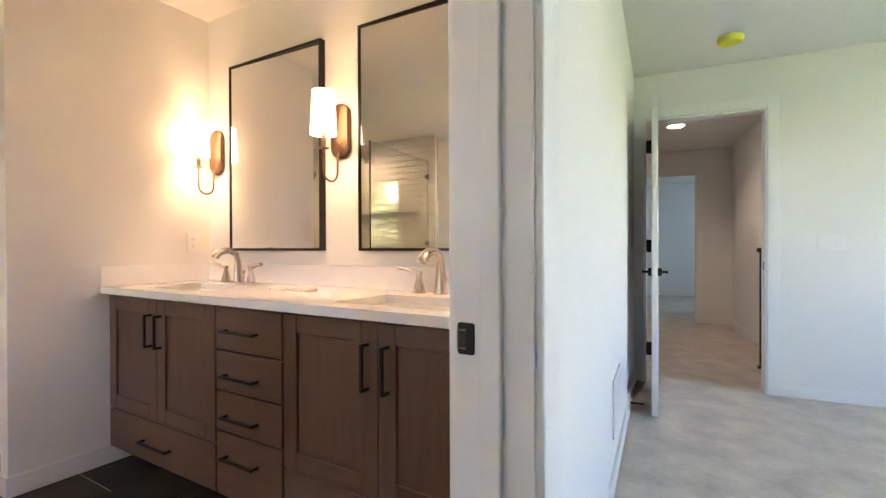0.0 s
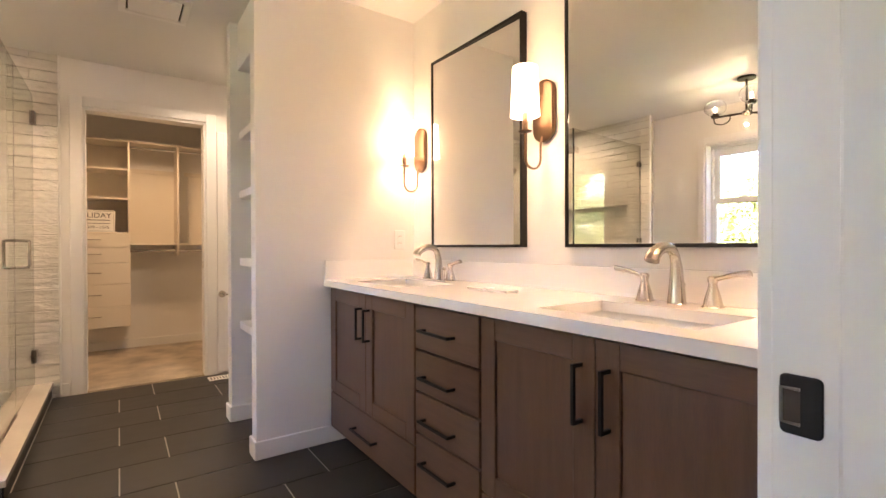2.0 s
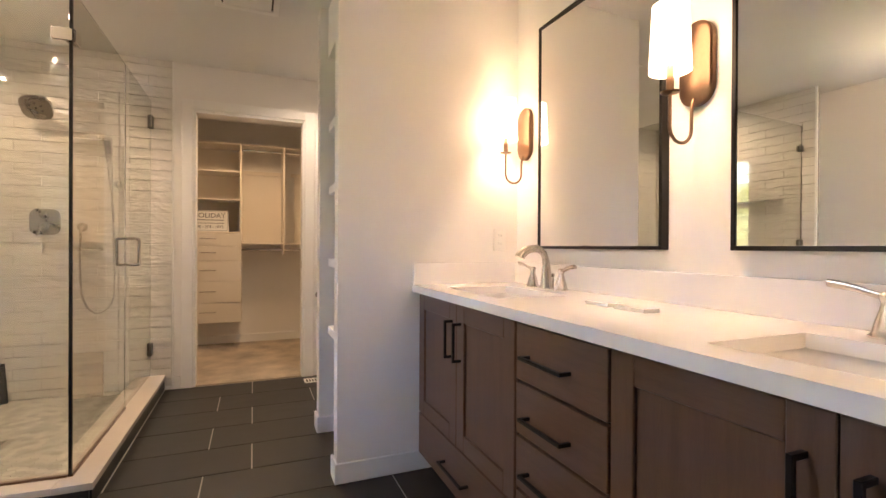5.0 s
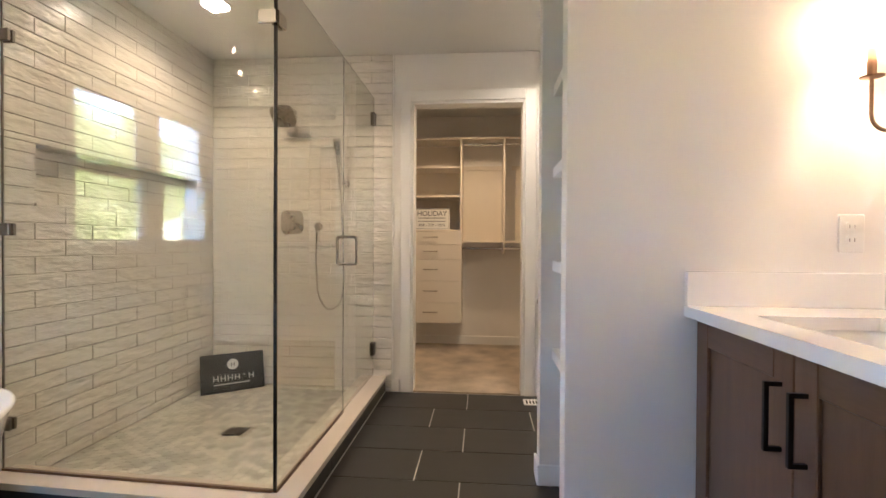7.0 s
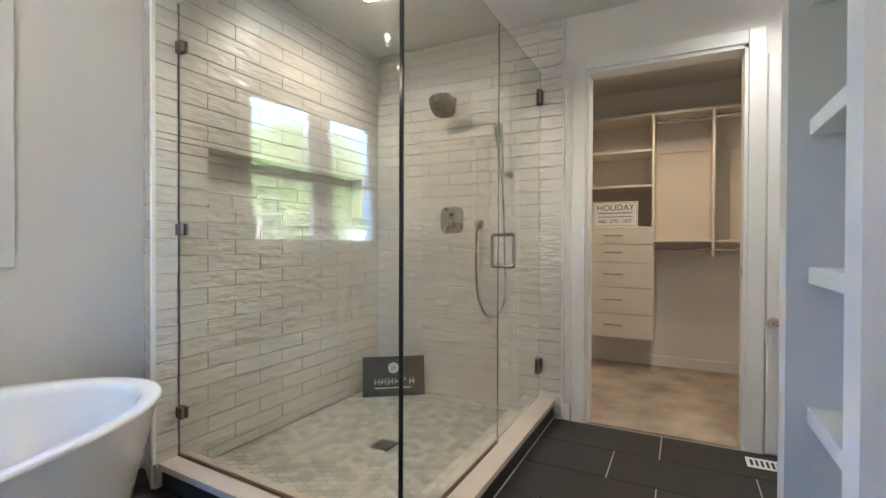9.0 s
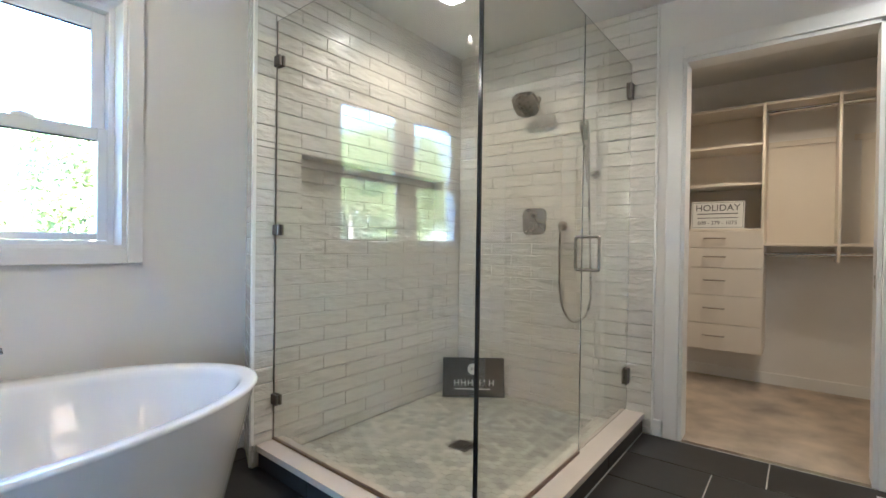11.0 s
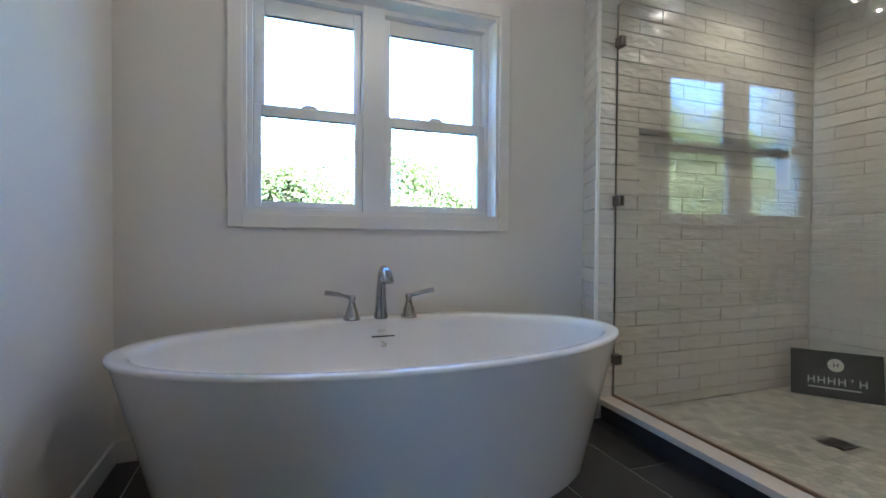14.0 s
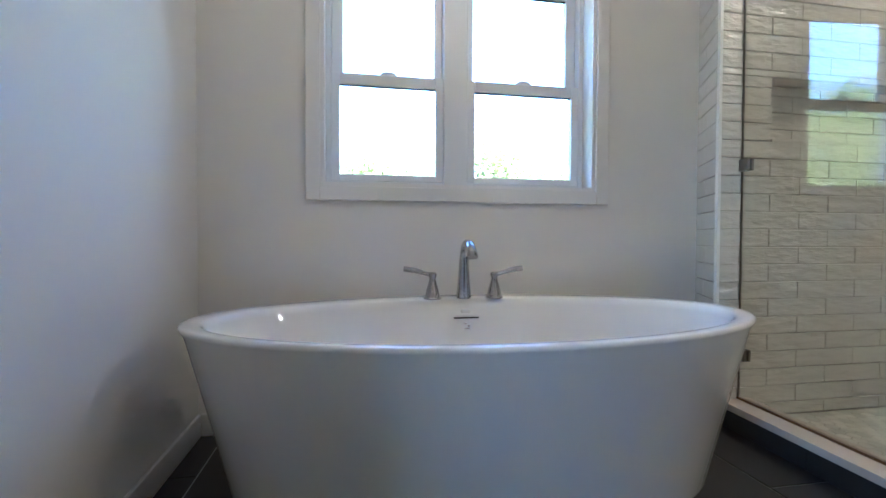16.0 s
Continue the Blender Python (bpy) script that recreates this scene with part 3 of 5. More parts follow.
def faucet(x, y, z, spread, out, high, label, material, group, k=1.15):
    """A widespread faucet: a flared arched spout between two lever valves; out is +1 or -1 along y."""
    f = thing("faucet", (x, y, z), label, "faucet", group)
    part("base_ring", lathe([(0.028, 0), (0.029, 0.004), (0.026, 0.009), (0.02, 0.012)], 28, (x, y, z)), material, f, smooth=True)
    pts = smooth_path([(x, y, z + 0.006), (x, y, z + 0.06), (x, y + out * 0.004, z + high * 0.7), (x, y + out * 0.018, z + high * 0.9), (x, y + out * 0.05, z + high), (x, y + out * 0.095, z + high * 0.975), (x, y + out * 0.128, z + high * 0.86), (x, y + out * 0.136, z + high * 0.78)], 6)
    n = len(pts)
    radii = [k * (0.0235 - 0.0105 * min(1, i / (n * 0.33)) + 0.006 * max(0, (i - n * 0.45) / (n * 0.55))) for i in range(n)]
    part("spout", tube(pts, radii, 18), material, f, smooth=True)
    for s in (-1, 1):
        hx = x + s * spread
        v = part("valve", lathe([(a * k, b * k) for a, b in ((0.027, 0), (0.028, 0.004), (0.024, 0.008), (0.022, 0.012), (0.018, 0.03), (0.012, 0.05), (0.0095, 0.062), (0.012, 0.068), (0.013, 0.076), (0.008, 0.081), (0.001, 0.082))], 24, (hx, y, z)), material, f, smooth=True)
        part("lever", tube(smooth_path([(hx, y, z + 0.072 * k), (hx + s * 0.02 * k, y + out * 0.002, z + 0.077 * k), (hx + s * 0.05 * k, y + out * 0.006, z + 0.086 * k), (hx + s * 0.088 * k, y + out * 0.01, z + 0.092 * k)], 5), [0.0075 * k] * 8 + [0.0085 * k] * 4 + [0.0095 * k] * 4, 12, flat=0.62), material, v, smooth=True)
    if out < 0:
        part("lift_rod", lathe([(0.003, 0.0), (0.003, 0.05), (0.007, 0.053), (0.008, 0.062), (0.005, 0.068)], 12, (x, y + 0.036, z)), material, f, smooth=True)
    return f


for sx, _ in SINKS:
    faucet(sx - 0.02, 2.485, 0.888, 0.105, -1, 0.175, "brushed nickel widespread faucet with arched spout and two levers", NICKEL, "vanity faucets")

for x, label in ((-4.209, "tall rectangular mirror in a thin black metal frame"), (-3.248, "tall rectangular mirror in a thin black metal frame")):
    w, z0, z1 = 0.722, 1.063, 2.106
    m = thing("wall_mirror", (x + w / 2, NORTH, z0), label, "mirror", "vanity mirrors")
    f = part("frame", bevelled(boxes((x, x + 0.013, NORTH - 0.034, NORTH, z0, z1), (x + w - 0.013, x + w, NORTH - 0.034, NORTH, z0, z1), (x + 0.013, x + w - 0.013, NORTH - 0.034, NORTH, z0, z0 + 0.013), (x + 0.013, x + w - 0.013, NORTH - 0.034, NORTH, z1 - 0.013, z1)), 0.001, 1), BLACK, m)
    # the glass sits about a degree out of square in its frame
    glass = boxes((-w / 2 + 0.012, w / 2 - 0.012, -0.003, 0.003, z0 + 0.012, z1 - 0.012))
    bmesh.ops.transform(glass, matrix=pose(x + w / 2, NORTH - 0.02, 0, 0, 0, 1.0), verts=glass.verts[:])
    part("pane", glass, MIRROR, m, "silvered mirror glass")


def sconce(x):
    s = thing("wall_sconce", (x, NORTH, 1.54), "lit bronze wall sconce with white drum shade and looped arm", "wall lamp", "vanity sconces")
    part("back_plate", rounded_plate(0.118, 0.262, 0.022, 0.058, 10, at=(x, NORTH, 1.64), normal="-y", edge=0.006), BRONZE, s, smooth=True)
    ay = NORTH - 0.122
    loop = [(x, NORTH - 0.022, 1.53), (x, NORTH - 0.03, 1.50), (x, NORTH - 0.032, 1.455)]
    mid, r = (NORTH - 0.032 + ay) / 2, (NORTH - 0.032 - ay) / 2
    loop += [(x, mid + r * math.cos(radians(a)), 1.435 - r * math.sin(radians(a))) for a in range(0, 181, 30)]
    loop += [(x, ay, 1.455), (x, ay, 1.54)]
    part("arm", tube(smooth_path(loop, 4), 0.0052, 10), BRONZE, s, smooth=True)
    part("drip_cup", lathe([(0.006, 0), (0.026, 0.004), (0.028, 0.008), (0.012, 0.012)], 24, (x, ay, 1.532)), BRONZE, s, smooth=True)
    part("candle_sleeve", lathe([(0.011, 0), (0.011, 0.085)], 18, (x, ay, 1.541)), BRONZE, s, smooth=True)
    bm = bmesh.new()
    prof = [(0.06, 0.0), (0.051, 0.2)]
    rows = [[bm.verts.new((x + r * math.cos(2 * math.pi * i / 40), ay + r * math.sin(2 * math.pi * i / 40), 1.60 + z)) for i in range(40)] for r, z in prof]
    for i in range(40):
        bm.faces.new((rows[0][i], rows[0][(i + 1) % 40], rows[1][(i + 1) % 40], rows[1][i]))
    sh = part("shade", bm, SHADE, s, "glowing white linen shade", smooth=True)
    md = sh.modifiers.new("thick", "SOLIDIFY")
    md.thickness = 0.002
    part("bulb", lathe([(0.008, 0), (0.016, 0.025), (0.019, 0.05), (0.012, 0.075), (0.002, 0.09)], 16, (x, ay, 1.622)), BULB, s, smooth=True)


# third sconce (x -2.396) is unseen, added by symmetry to light the wing wall
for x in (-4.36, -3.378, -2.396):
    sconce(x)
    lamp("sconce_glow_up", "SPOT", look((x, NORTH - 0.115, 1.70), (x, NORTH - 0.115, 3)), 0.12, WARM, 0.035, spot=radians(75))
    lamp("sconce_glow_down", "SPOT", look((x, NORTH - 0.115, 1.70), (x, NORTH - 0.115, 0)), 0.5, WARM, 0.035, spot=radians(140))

o = thing("wall_outlet", (-4.45, 2.48, 1.05), "white duplex electrical outlet on the wing wall", "outlet")
pl = part("cover_plate", rounded_plate(0.072, 0.115, 0.005, 0.006, at=(-4.45, 2.48, 1.108), normal="x", edge=0.002), PLATE, o)
for z in (1.088, 1.128):
    r = part("receptacle", rounded_plate(0.034, 0.028, 0.002, 0.008, at=(-4.445, 2.48, z), normal="x"), PLATE, o)
    part("slot", boxes((-4.4432, -4.4427, 2.472, 2.474, z - 0.004, z + 0.006), (-4.4432, -4.4427, 2.486, 2.488, z - 0.004, z + 0.006)), GAP, r)

for x0, x1 in ((-3.56, -3.455), (-3.435, -3.315)):
    s = thing("sample_tile", ((x0 + x1) / 2, 2.33, 0.888), "small white quartz sample slab lying on the countertop", "sample", "counter samples")
    part("slab", rbox(x0, x1, 2.30, 2.36, 0.888, 0.899, 0.002), TUB, s)

# ---- bathtub ----
TX, TYC, TA, TB, TZ = -3.547, -0.361, 0.937, 0.498, 0.552
tub = thing("bathtub", (TX, TYC, 0), "glossy white freestanding oval bathtub with tapered sides", "bathtub")
bm = bmesh.new()
prof = [(0.30, 0.02, 0.0), (0.83, 0.76, 0.0), (0.84, 0.775, 0.012), (0.985, 0.975, 0.54), (0.997, 0.995, 0.553), (1.0, 1.0, 0.560), (0.995, 0.99, 0.567), (0.985, 0.98, 0.569), (0.945, 0.90, 0.566), (0.93, 0.875, 0.56), (0.92, 0.86, 0.54), (0.85, 0.74, 0.36), (0.76, 0.60, 0.18), (0.66, 0.48, 0.12), (0.30, 0.25, 0.11)]
SEG, rows = 80, []
for k, (fa, fb, z) in enumerate(prof):
    ring = []
    for i in range(SEG):
        a = 2 * math.pi * i / SEG
        cx, cy = math.cos(a), math.sin(a)
        back = 0.13 * max(0.0, -cy) ** 1.5 if k >= 8 else 0.0
        ring.append(bm.verts.new((TX + TA * fa * cx, TYC + TB * (fb * cy + back), z - 0.562 + TZ if z > 0.2 else z)))
    rows.append(ring)
for a, b in zip(rows, rows[1:]):
    for i in range(SEG):
        bm.faces.new((a[i], a[(i + 1) % SEG], b[(i + 1) % SEG], b[i]))
bm.faces.new(rows[0][::-1])
bm.faces.new(rows[-1])
shell = part("shell", bm, TUB, tub, smooth=True)
shell.data.set_sharp_from_angle(angle=radians(80))
part("overflow_slot", rbox(-3.614, -3.51, -0.722, -0.7015, 0.479, 0.484, 0.001, 1), BLACK, tub, "dark overflow slot")
part("overflow_trim", rounded_plate(0.044, 0.017, 0.016, 0.0085, at=(-3.562, -0.7275, 0.508), normal="y", edge=0.002), PLATE, tub)
part("maker_mark", boxes((-3.574, -3.552, -0.705, -0.6895, 0.438, 0.442), (-3.574, -3.566, -0.705, -0.6915, 0.445, 0.453), (-3.562, -3.552, -0.705, -0.694, 0.456, 0.460)), NICKEL, tub, "small grey printed mark")
part("drain", lathe([(0.001, 0), (0.032, 0), (0.034, 0.004), (0.02, 0.008), (0.001, 0.009)], 24, (TX, TYC, 0.112)), CHROME, tub, smooth=True)
faucet(-3.56, -0.745, 0.556, 0.132, 1, 0.225, "satin nickel deck-mounted tub faucet with two levers", NICKEL_T, "", 1.36)

# ---- ceiling fixtures ----
chand = thing("chandelier", (-3.595, -0.187, H), "dark bronze ceiling chandelier with clear glass globes and loops", "chandelier")
part("canopy", lathe([(0.065, -0.018), (0.068, -0.012), (0.066, 0.0)], 32, (-3.595, -0.187, H)), OILED, chand, smooth=True)
part("rod", tube([(-3.595, -0.187, H - 0.015), (-3.595, -0.187, 2.15)], 0.009), OILED, chand, smooth=True)
part("hub", lathe([(0.022, -0.016), (0.03, -0.008), (0.03, 0.012), (0.015, 0.02)], 20, (-3.595, -0.187, 2.145)), OILED, chand, smooth=True)
for ang in (178, 62, 302):
    dx, dy = math.cos(radians(ang)), math.sin(radians(ang))
    ex, ey = -3.595 + 0.235 * dx, -0.187 + 0.235 * dy
    arm = part("arm", tube([(-3.595, -0.187, 2.145), (ex, ey, 2.155)], 0.009), OILED, chand, smooth=True)
    part("loop", tube(smooth_path([(ex + 0.01 * dx, ey + 0.01 * dy, 2.15), (ex - 0.0 * dx, ey - 0.0 * dy, 2.105), (ex - 0.06 * dx, ey - 0.06 * dy, 2.085), (ex - 0.11 * dx, ey - 0.11 * dy, 2.11), (ex - 0.115 * dx, ey - 0.115 * dy, 2.15)], 6), 0.005), OILED, arm, smooth=True)
    part("socket", lathe([(0.028, -0.014), (0.032, 0.0), (0.028, 0.014), (0.012, 0.03)], 20, (ex, ey, 2.165)), OILED, arm, smooth=True)
    rr = []
    for k in range(13):
        a = radians(-75 + 150 * k / 12)
        rr.append((0.085 * math.cos(a), 0.068 * math.sin(a)))
    g = part("globe", lathe(rr, 28, (ex, ey, 2.235)), clear_glass("globe_glass") if "globe_glass" not in bpy.data.materials else bpy.data.materials["globe_glass"], arm, "clear glass globe", smooth=True)
    g.modifiers.new("thick", "SOLIDIFY").thickness = 0.002
    g.visible_shadow = False
    part("bulb", lathe([(0.003, 0), (0.008, 0.012), (0.01, 0.03), (0.006, 0.045), (0.001, 0.052)], 12, (ex, ey, 2.195)), BULB, arm, smooth=True)


def downlight(x, y, k=1.0):
    d = thing("recessed_light", (x, y, H), "round white recessed ceiling light, lit", "ceiling light", "recessed lights")
    part("trim_ring", lathe([(0.095 * k, 0.0), (0.094 * k, -0.004), (0.08 * k, -0.006), (0.075 * k, -0.002)], 36, (x, y, H)), PLATE, d, smooth=True)
    part("lens", lathe([(0.076 * k, -0.001), (0.07 * k, -0.0045), (0.001, -0.005)], 36, (x, y, H)), LED, d, smooth=True)


downlight(-5.536, -0.138)
downlight(-5.735, 1.80, 0.5)
vent = thing("exhaust_fan", (-5.1, 1.27, H), "square white ceiling exhaust fan grille", "vent")
part("frame", bevelled(boxes((-5.255, -5.215, 1.10, 1.44, H - 0.014, H), (-4.965, -4.925, 1.10, 1.44, H - 0.014, H), (-5.215, -4.965, 1.10, 1.135, H - 0.014, H), (-5.215, -4.965, 1.405, 1.44, H - 0.014, H)), 0.003, 1), PLATE, vent)
part("grille", rbox(-5.205, -4.975, 1.145, 1.395, H - 0.016, H - 0.004, 0.004), PLATE, vent)
part("backing", boxes((-5.215, -4.965, 1.135, 1.405, H - 0.003, H)), GAP, vent)

# ---- shower ----
SF = 0.028              # shower floor
curb = thing("shower_curb", (-4.7, 0.64, 0), "cream quartz shower curb faced with dark tile", "curb")
part("core", boxes((-6.298, -4.622, 0.585, 0.69, 0, 0.083)), GROUT_F, curb)
part("core", skew(boxes((-4.735, -4.622, TILE_Y + 0.001, 0.585, 0, 0.083))), GROUT_F, curb)
part("cap", rbox(-6.299, -4.60, 0.572, 0.708, 0.084, 0.113, 0.002), QUARTZ_C, curb)
part("cap", skew(rbox(-4.752, -4.60, TILE_Y + 0.001, 0.571, 0.084, 0.113, 0.002)), QUARTZ_C, curb)
for i, (a, b) in enumerate(((-6.296, -5.70), (-5.697, -5.09), (-5.087, -4.622))):
    part("facing_tile", rbox(a, b, 0.690, 0.699, 0.004, 0.082, 0.001, 1), SLATE, curb)
for a, b in ((-0.60, -0.20), (-0.197, 0.41), (0.413, 0.69)):
    part("facing_tile", skew(rbox(-4.622, -4.613, a, b, 0.004, 0.082, 0.001, 1)), SLATE, curb)
part("channel", boxes((-5.55, -4.69, 0.596, 0.616, 0.113, 0.122)), BRONZE, curb, "metal glazing channel")
part("channel", skew(boxes((-4.705, -4.685, TILE_Y + 0.001, 0.596, 0.113, 0.122))), BRONZE, curb, "metal glazing channel")

GT, GY = 2.125, 0.606
enc = thing("shower_enclosure", (-5.0, 0.62, 0.113), "frameless clear glass shower enclosure with hinged door", "shower glass")
g1 = part("fixed_panel", rbox(-5.548, -4.698, GY - 0.005, GY + 0.005, 0.118, GT, 0.001, 1), GLASS, enc, "fixed clear glass panel")
g2 = part("side_panel", skew(rbox(-4.700, -4.690, TILE_Y + 0.004, GY - 0.006, 0.118, GT, 0.001, 1)), GLASS, enc, "fixed clear glass side panel")
gd = part("door", rbox(-6.288, -5.554, GY - 0.005, GY + 0.005, 0.122, GT, 0.001, 1), GLASS, enc, "hinged clear glass door")
for g in (g1, g2, gd):
    g.visible_shadow = False
part("edge_seal", boxes((-4.6985, -4.6895, GY - 0.0055, GY + 0.0065, 0.118, GT)), EDGE, enc, "dark polished glass edge")
part("edge_seal", boxes((-5.5535, -5.5485, GY - 0.004, GY + 0.004, 0.122, GT)), EDGE_L, enc, "translucent door edge seal")
part("wall_seal", skew(boxes((-4.7005, -4.6895, TILE_Y + 0.0005, TILE_Y + 0.007, 0.118, GT))), BRONZE_D, enc, "dark glazing seal along the tiled wall")
for z in (1.966, 0.316):
    h = part("hinge", bevelled(boxes((-6.299, -6.235, GY - 0.019, GY - 0.006, z - 0.045, z + 0.045), (-6.299, -6.235, GY + 0.006, GY + 0.019, z - 0.045, z + 0.045), (-6.30, -6.292, GY - 0.027, GY + 0.028, z - 0.045, z + 0.045)), 0.002, 1), BRONZE_D, gd, "dark nickel glass hinge")
for z in (1.928, 1.123, 0.31):
    part("wall_clamp", bevelled(skew(boxes((-4.715, -4.701, TILE_Y + 0.001, TILE_Y + 0.05, z - 0.025, z + 0.025), (-4.689, -4.675, TILE_Y + 0.001, TILE_Y + 0.05, z - 0.025, z + 0.025))), 0.002, 1), BRONZE_D, g2, "dark nickel glass clamp")
part("corner_clamp", bevelled(boxes((-4.755, -4.676, GY + 0.006, GY + 0.018, 1.905, 1.955), (-4.688, -4.676, GY - 0.062, GY + 0.018, 1.905, 1.955), (-4.755, -4.70, GY - 0.018, GY - 0.006, 1.905, 1.955)), 0.002, 1), NICKEL, g1, "brushed nickel corner clamp")
for s in (1, -1):
    y0 = GY + s * 0.006
    y1 = GY + s * 0.06
    part("handle", tube(smooth_path([(-5.62, y0, 0.953), (-5.62, y1 - s * 0.012, 0.953), (-5.62, y1, 0.965), (-5.62, y1, 1.03), (-5.62, y1, 1.097), (-5.62, y1 - s * 0.012, 1.109), (-5.62, y0, 1.109)], 6), 0.0085, 14), NICKEL, gd, "brushed nickel D pull", smooth=True)

XW = -6.288             # face of the tiles on the back wall
sh = thing("rain_shower", (XW, 0.0, 2.03), "brushed nickel rounded-square shower head on a short arm", "shower head")
part("flange", tube([(XW, 0.0, 2.03), (XW + 0.012, 0.0, 2.03)], [0.03, 0.024], 24), NICKEL_D, sh, smooth=True)
part("arm", tube(smooth_path([(XW + 0.005, 0.0, 2.03), (XW + 0.07, 0.0, 2.035), (XW + 0.12, 0.0, 2.015), (XW + 0.14, 0.0, 1.985)]), 0.0105), NICKEL_D, sh, smooth=True)
bm = rounded_plate(0.165, 0.165, 0.034, 0.055, 8, (0, 0, 0), "z", edge=0.014)
bmesh.ops.transform(bm, matrix=Matrix.Translation((XW + 0.165, 0.0, 1.955)) @ Euler((radians(0), radians(-46), 0)).to_matrix().to_4x4(), verts=bm.verts[:])
face = part("head", bm, NICKEL_D, sh, smooth=True)
bm = bmesh.new()
for k in range(7):
    a = k * math.pi / 3
    r = 0.035 if k < 6 else 0
    lathe([(0.006, -0.003), (0.006, 0.001)], 8, (r * math.cos(a), r * math.sin(a), 0), bm)
bmesh.ops.transform(bm, matrix=Matrix.Translation((XW + 0.165, 0.0, 1.955)) @ Euler((radians(0), radians(-46), 0)).to_matrix().to_4x4(), verts=bm.verts[:])
part("nozzles", bm, BLACK, face, "dark rubber spray nozzles")

vl = thing("shower_valve", (XW, -0.005, 1.227), "brushed nickel rounded-square shower valve with knob and lever", "valve")
part("plate", rounded_plate(0.168, 0.175, 0.009, 0.045, 8, (XW, -0.005, 1.227), "x", edge=0.003), NICKEL_D, vl, smooth=True)
part("diverter_knob", tube([(XW + 0.008, -0.005, 1.268), (XW + 0.045, -0.005, 1.268), (XW + 0.05, -0.005, 1.268)], [0.02, 0.019, 0.012], 20), NICKEL_D, vl, smooth=True)
kn = part("lever_hub", tube([(XW + 0.008, -0.005, 1.195), (XW + 0.05, -0.005, 1.195), (XW + 0.055, -0.005, 1.195)], [0.027, 0.025, 0.018], 22), NICKEL_D, vl, smooth=True)
part("lever", tube(smooth_path([(XW + 0.045, -0.005, 1.195), (XW + 0.055, -0.02, 1.17), (XW + 0.06, -0.03, 1.13)]), [0.009] * 9 + [0.007] * 8, 12), NICKEL_D, kn, smooth=True)

hs = thing("hand_shower", (XW, 0.395, 1.50), "brushed nickel hand shower on a wall bracket with a hanging hose", "hand shower")
br = part("bracket", tube([(XW, 0.40, 1.505), (XW + 0.012, 0.40, 1.505), (XW + 0.016, 0.40, 1.505), (XW + 0.055, 0.385, 1.505)], [0.028, 0.026, 0.014, 0.012], 18), NICKEL_D, hs, smooth=True)
part("wand", loft([(1.455, XW + 0.06, 0.375, 0.009, 0.009), (1.50, XW + 0.061, 0.374, 0.012, 0.012), (1.58, XW + 0.065, 0.371, 0.012, 0.014), (1.66, XW + 0.072, 0.367, 0.013, 0.019), (1.74, XW + 0.084, 0.363, 0.014, 0.026), (1.80, XW + 0.096, 0.36, 0.015, 0.03), (1.815, XW + 0.099, 0.359, 0.009, 0.024)]), NICKEL_D, hs, smooth=True)
part("spray_face", loft([(1.70, XW + 0.091, 0.365, 0.003, 0.014), (1.74, XW + 0.097, 0.363, 0.004, 0.018), (1.79, XW + 0.107, 0.36, 0.004, 0.021)]), BLACK, hs, "dark rubber spray face")
part("elbow", tube([(XW, 0.195, 1.195), (XW + 0.012, 0.195, 1.195), (XW + 0.02, 0.195, 1.195), (XW + 0.04, 0.195, 1.19), (XW + 0.042, 0.195, 1.165)], [0.03, 0.03, 0.018, 0.015, 0.01], 18), NICKEL_D, hs, smooth=True)
part("hose", tube(smooth_path([(XW + 0.042, 0.195, 1.17), (XW + 0.04, 0.19, 0.95), (XW + 0.03, 0.20, 0.72), (XW + 0.03, 0.245, 0.62), (XW + 0.03, 0.30, 0.595), (XW + 0.03, 0.36, 0.64), (XW + 0.035, 0.39, 0.75), (XW + 0.045, 0.39, 1.0), (XW + 0.06, 0.378, 1.47)], 8), 0.0068, 10), NICKEL_D, hs, "ribbed metal hose", smooth=True)

dr = thing("shower_drain", (-5.437, 0.04, SF), "square brushed metal floor drain", "drain")
part("grate", rbox(-5.49, -5.384, -0.013, 0.093, SF, SF + 0.006, 0.002), BRONZE_D, dr)
for i in range(5):
    part("slot", boxes((-5.475, -5.399, 0.003 + i * 0.018, 0.009 + i * 0.018, SF + 0.0062, SF + 0.0072)), GAP, dr)

# dark board leaning in the shower corner
bl, brr = Vector((-5.975, -0.505, SF + 0.004)), Vector((-6.225, -0.175, SF + 0.004))
ux = (brr - bl).normalized()
back = Vector((-ux.y, ux.x, 0)) if Vector((-ux.y, ux.x, 0)).dot(Vector((-1, -1, 0))) > 0 else Vector((ux.y, -ux.x, 0))
uy = (Vector((0, 0, 1)) * 0.965 + back * 0.26).normalized()
sign_m = Matrix((( *ux, 0), (*uy, 0), (*ux.cross(uy), 0), (0, 0, 0, 1))).transposed()
sign_m.translation = bl
SW, SHH = (brr - bl).length, 0.262
sg = thing("leaning_sign", bl, "charcoal sign board with pale round emblem leaning in the shower corner", "sign", m=sign_m)
part("board", rbox(0, SW, 0, SHH, -0.012, 0, 0.002, 1), SIGN_D, sg)
bm = lathe([(0.037, 0), (0.037, 0.001)], 40, (SW / 2, 0.185, 0.0003))
em = part("emblem", bm, SIGN_W, sg, "pale round emblem")
part("emblem_mark", boxes((SW / 2 - 0.012, SW / 2 - 0.008, 0.172, 0.198, 0.0015, 0.002), (SW / 2 + 0.008, SW / 2 + 0.012, 0.172, 0.198, 0.0015, 0.002), (SW / 2 - 0.008, SW / 2 + 0.008, 0.183, 0.187, 0.0015, 0.002)), SIGN_D, em)
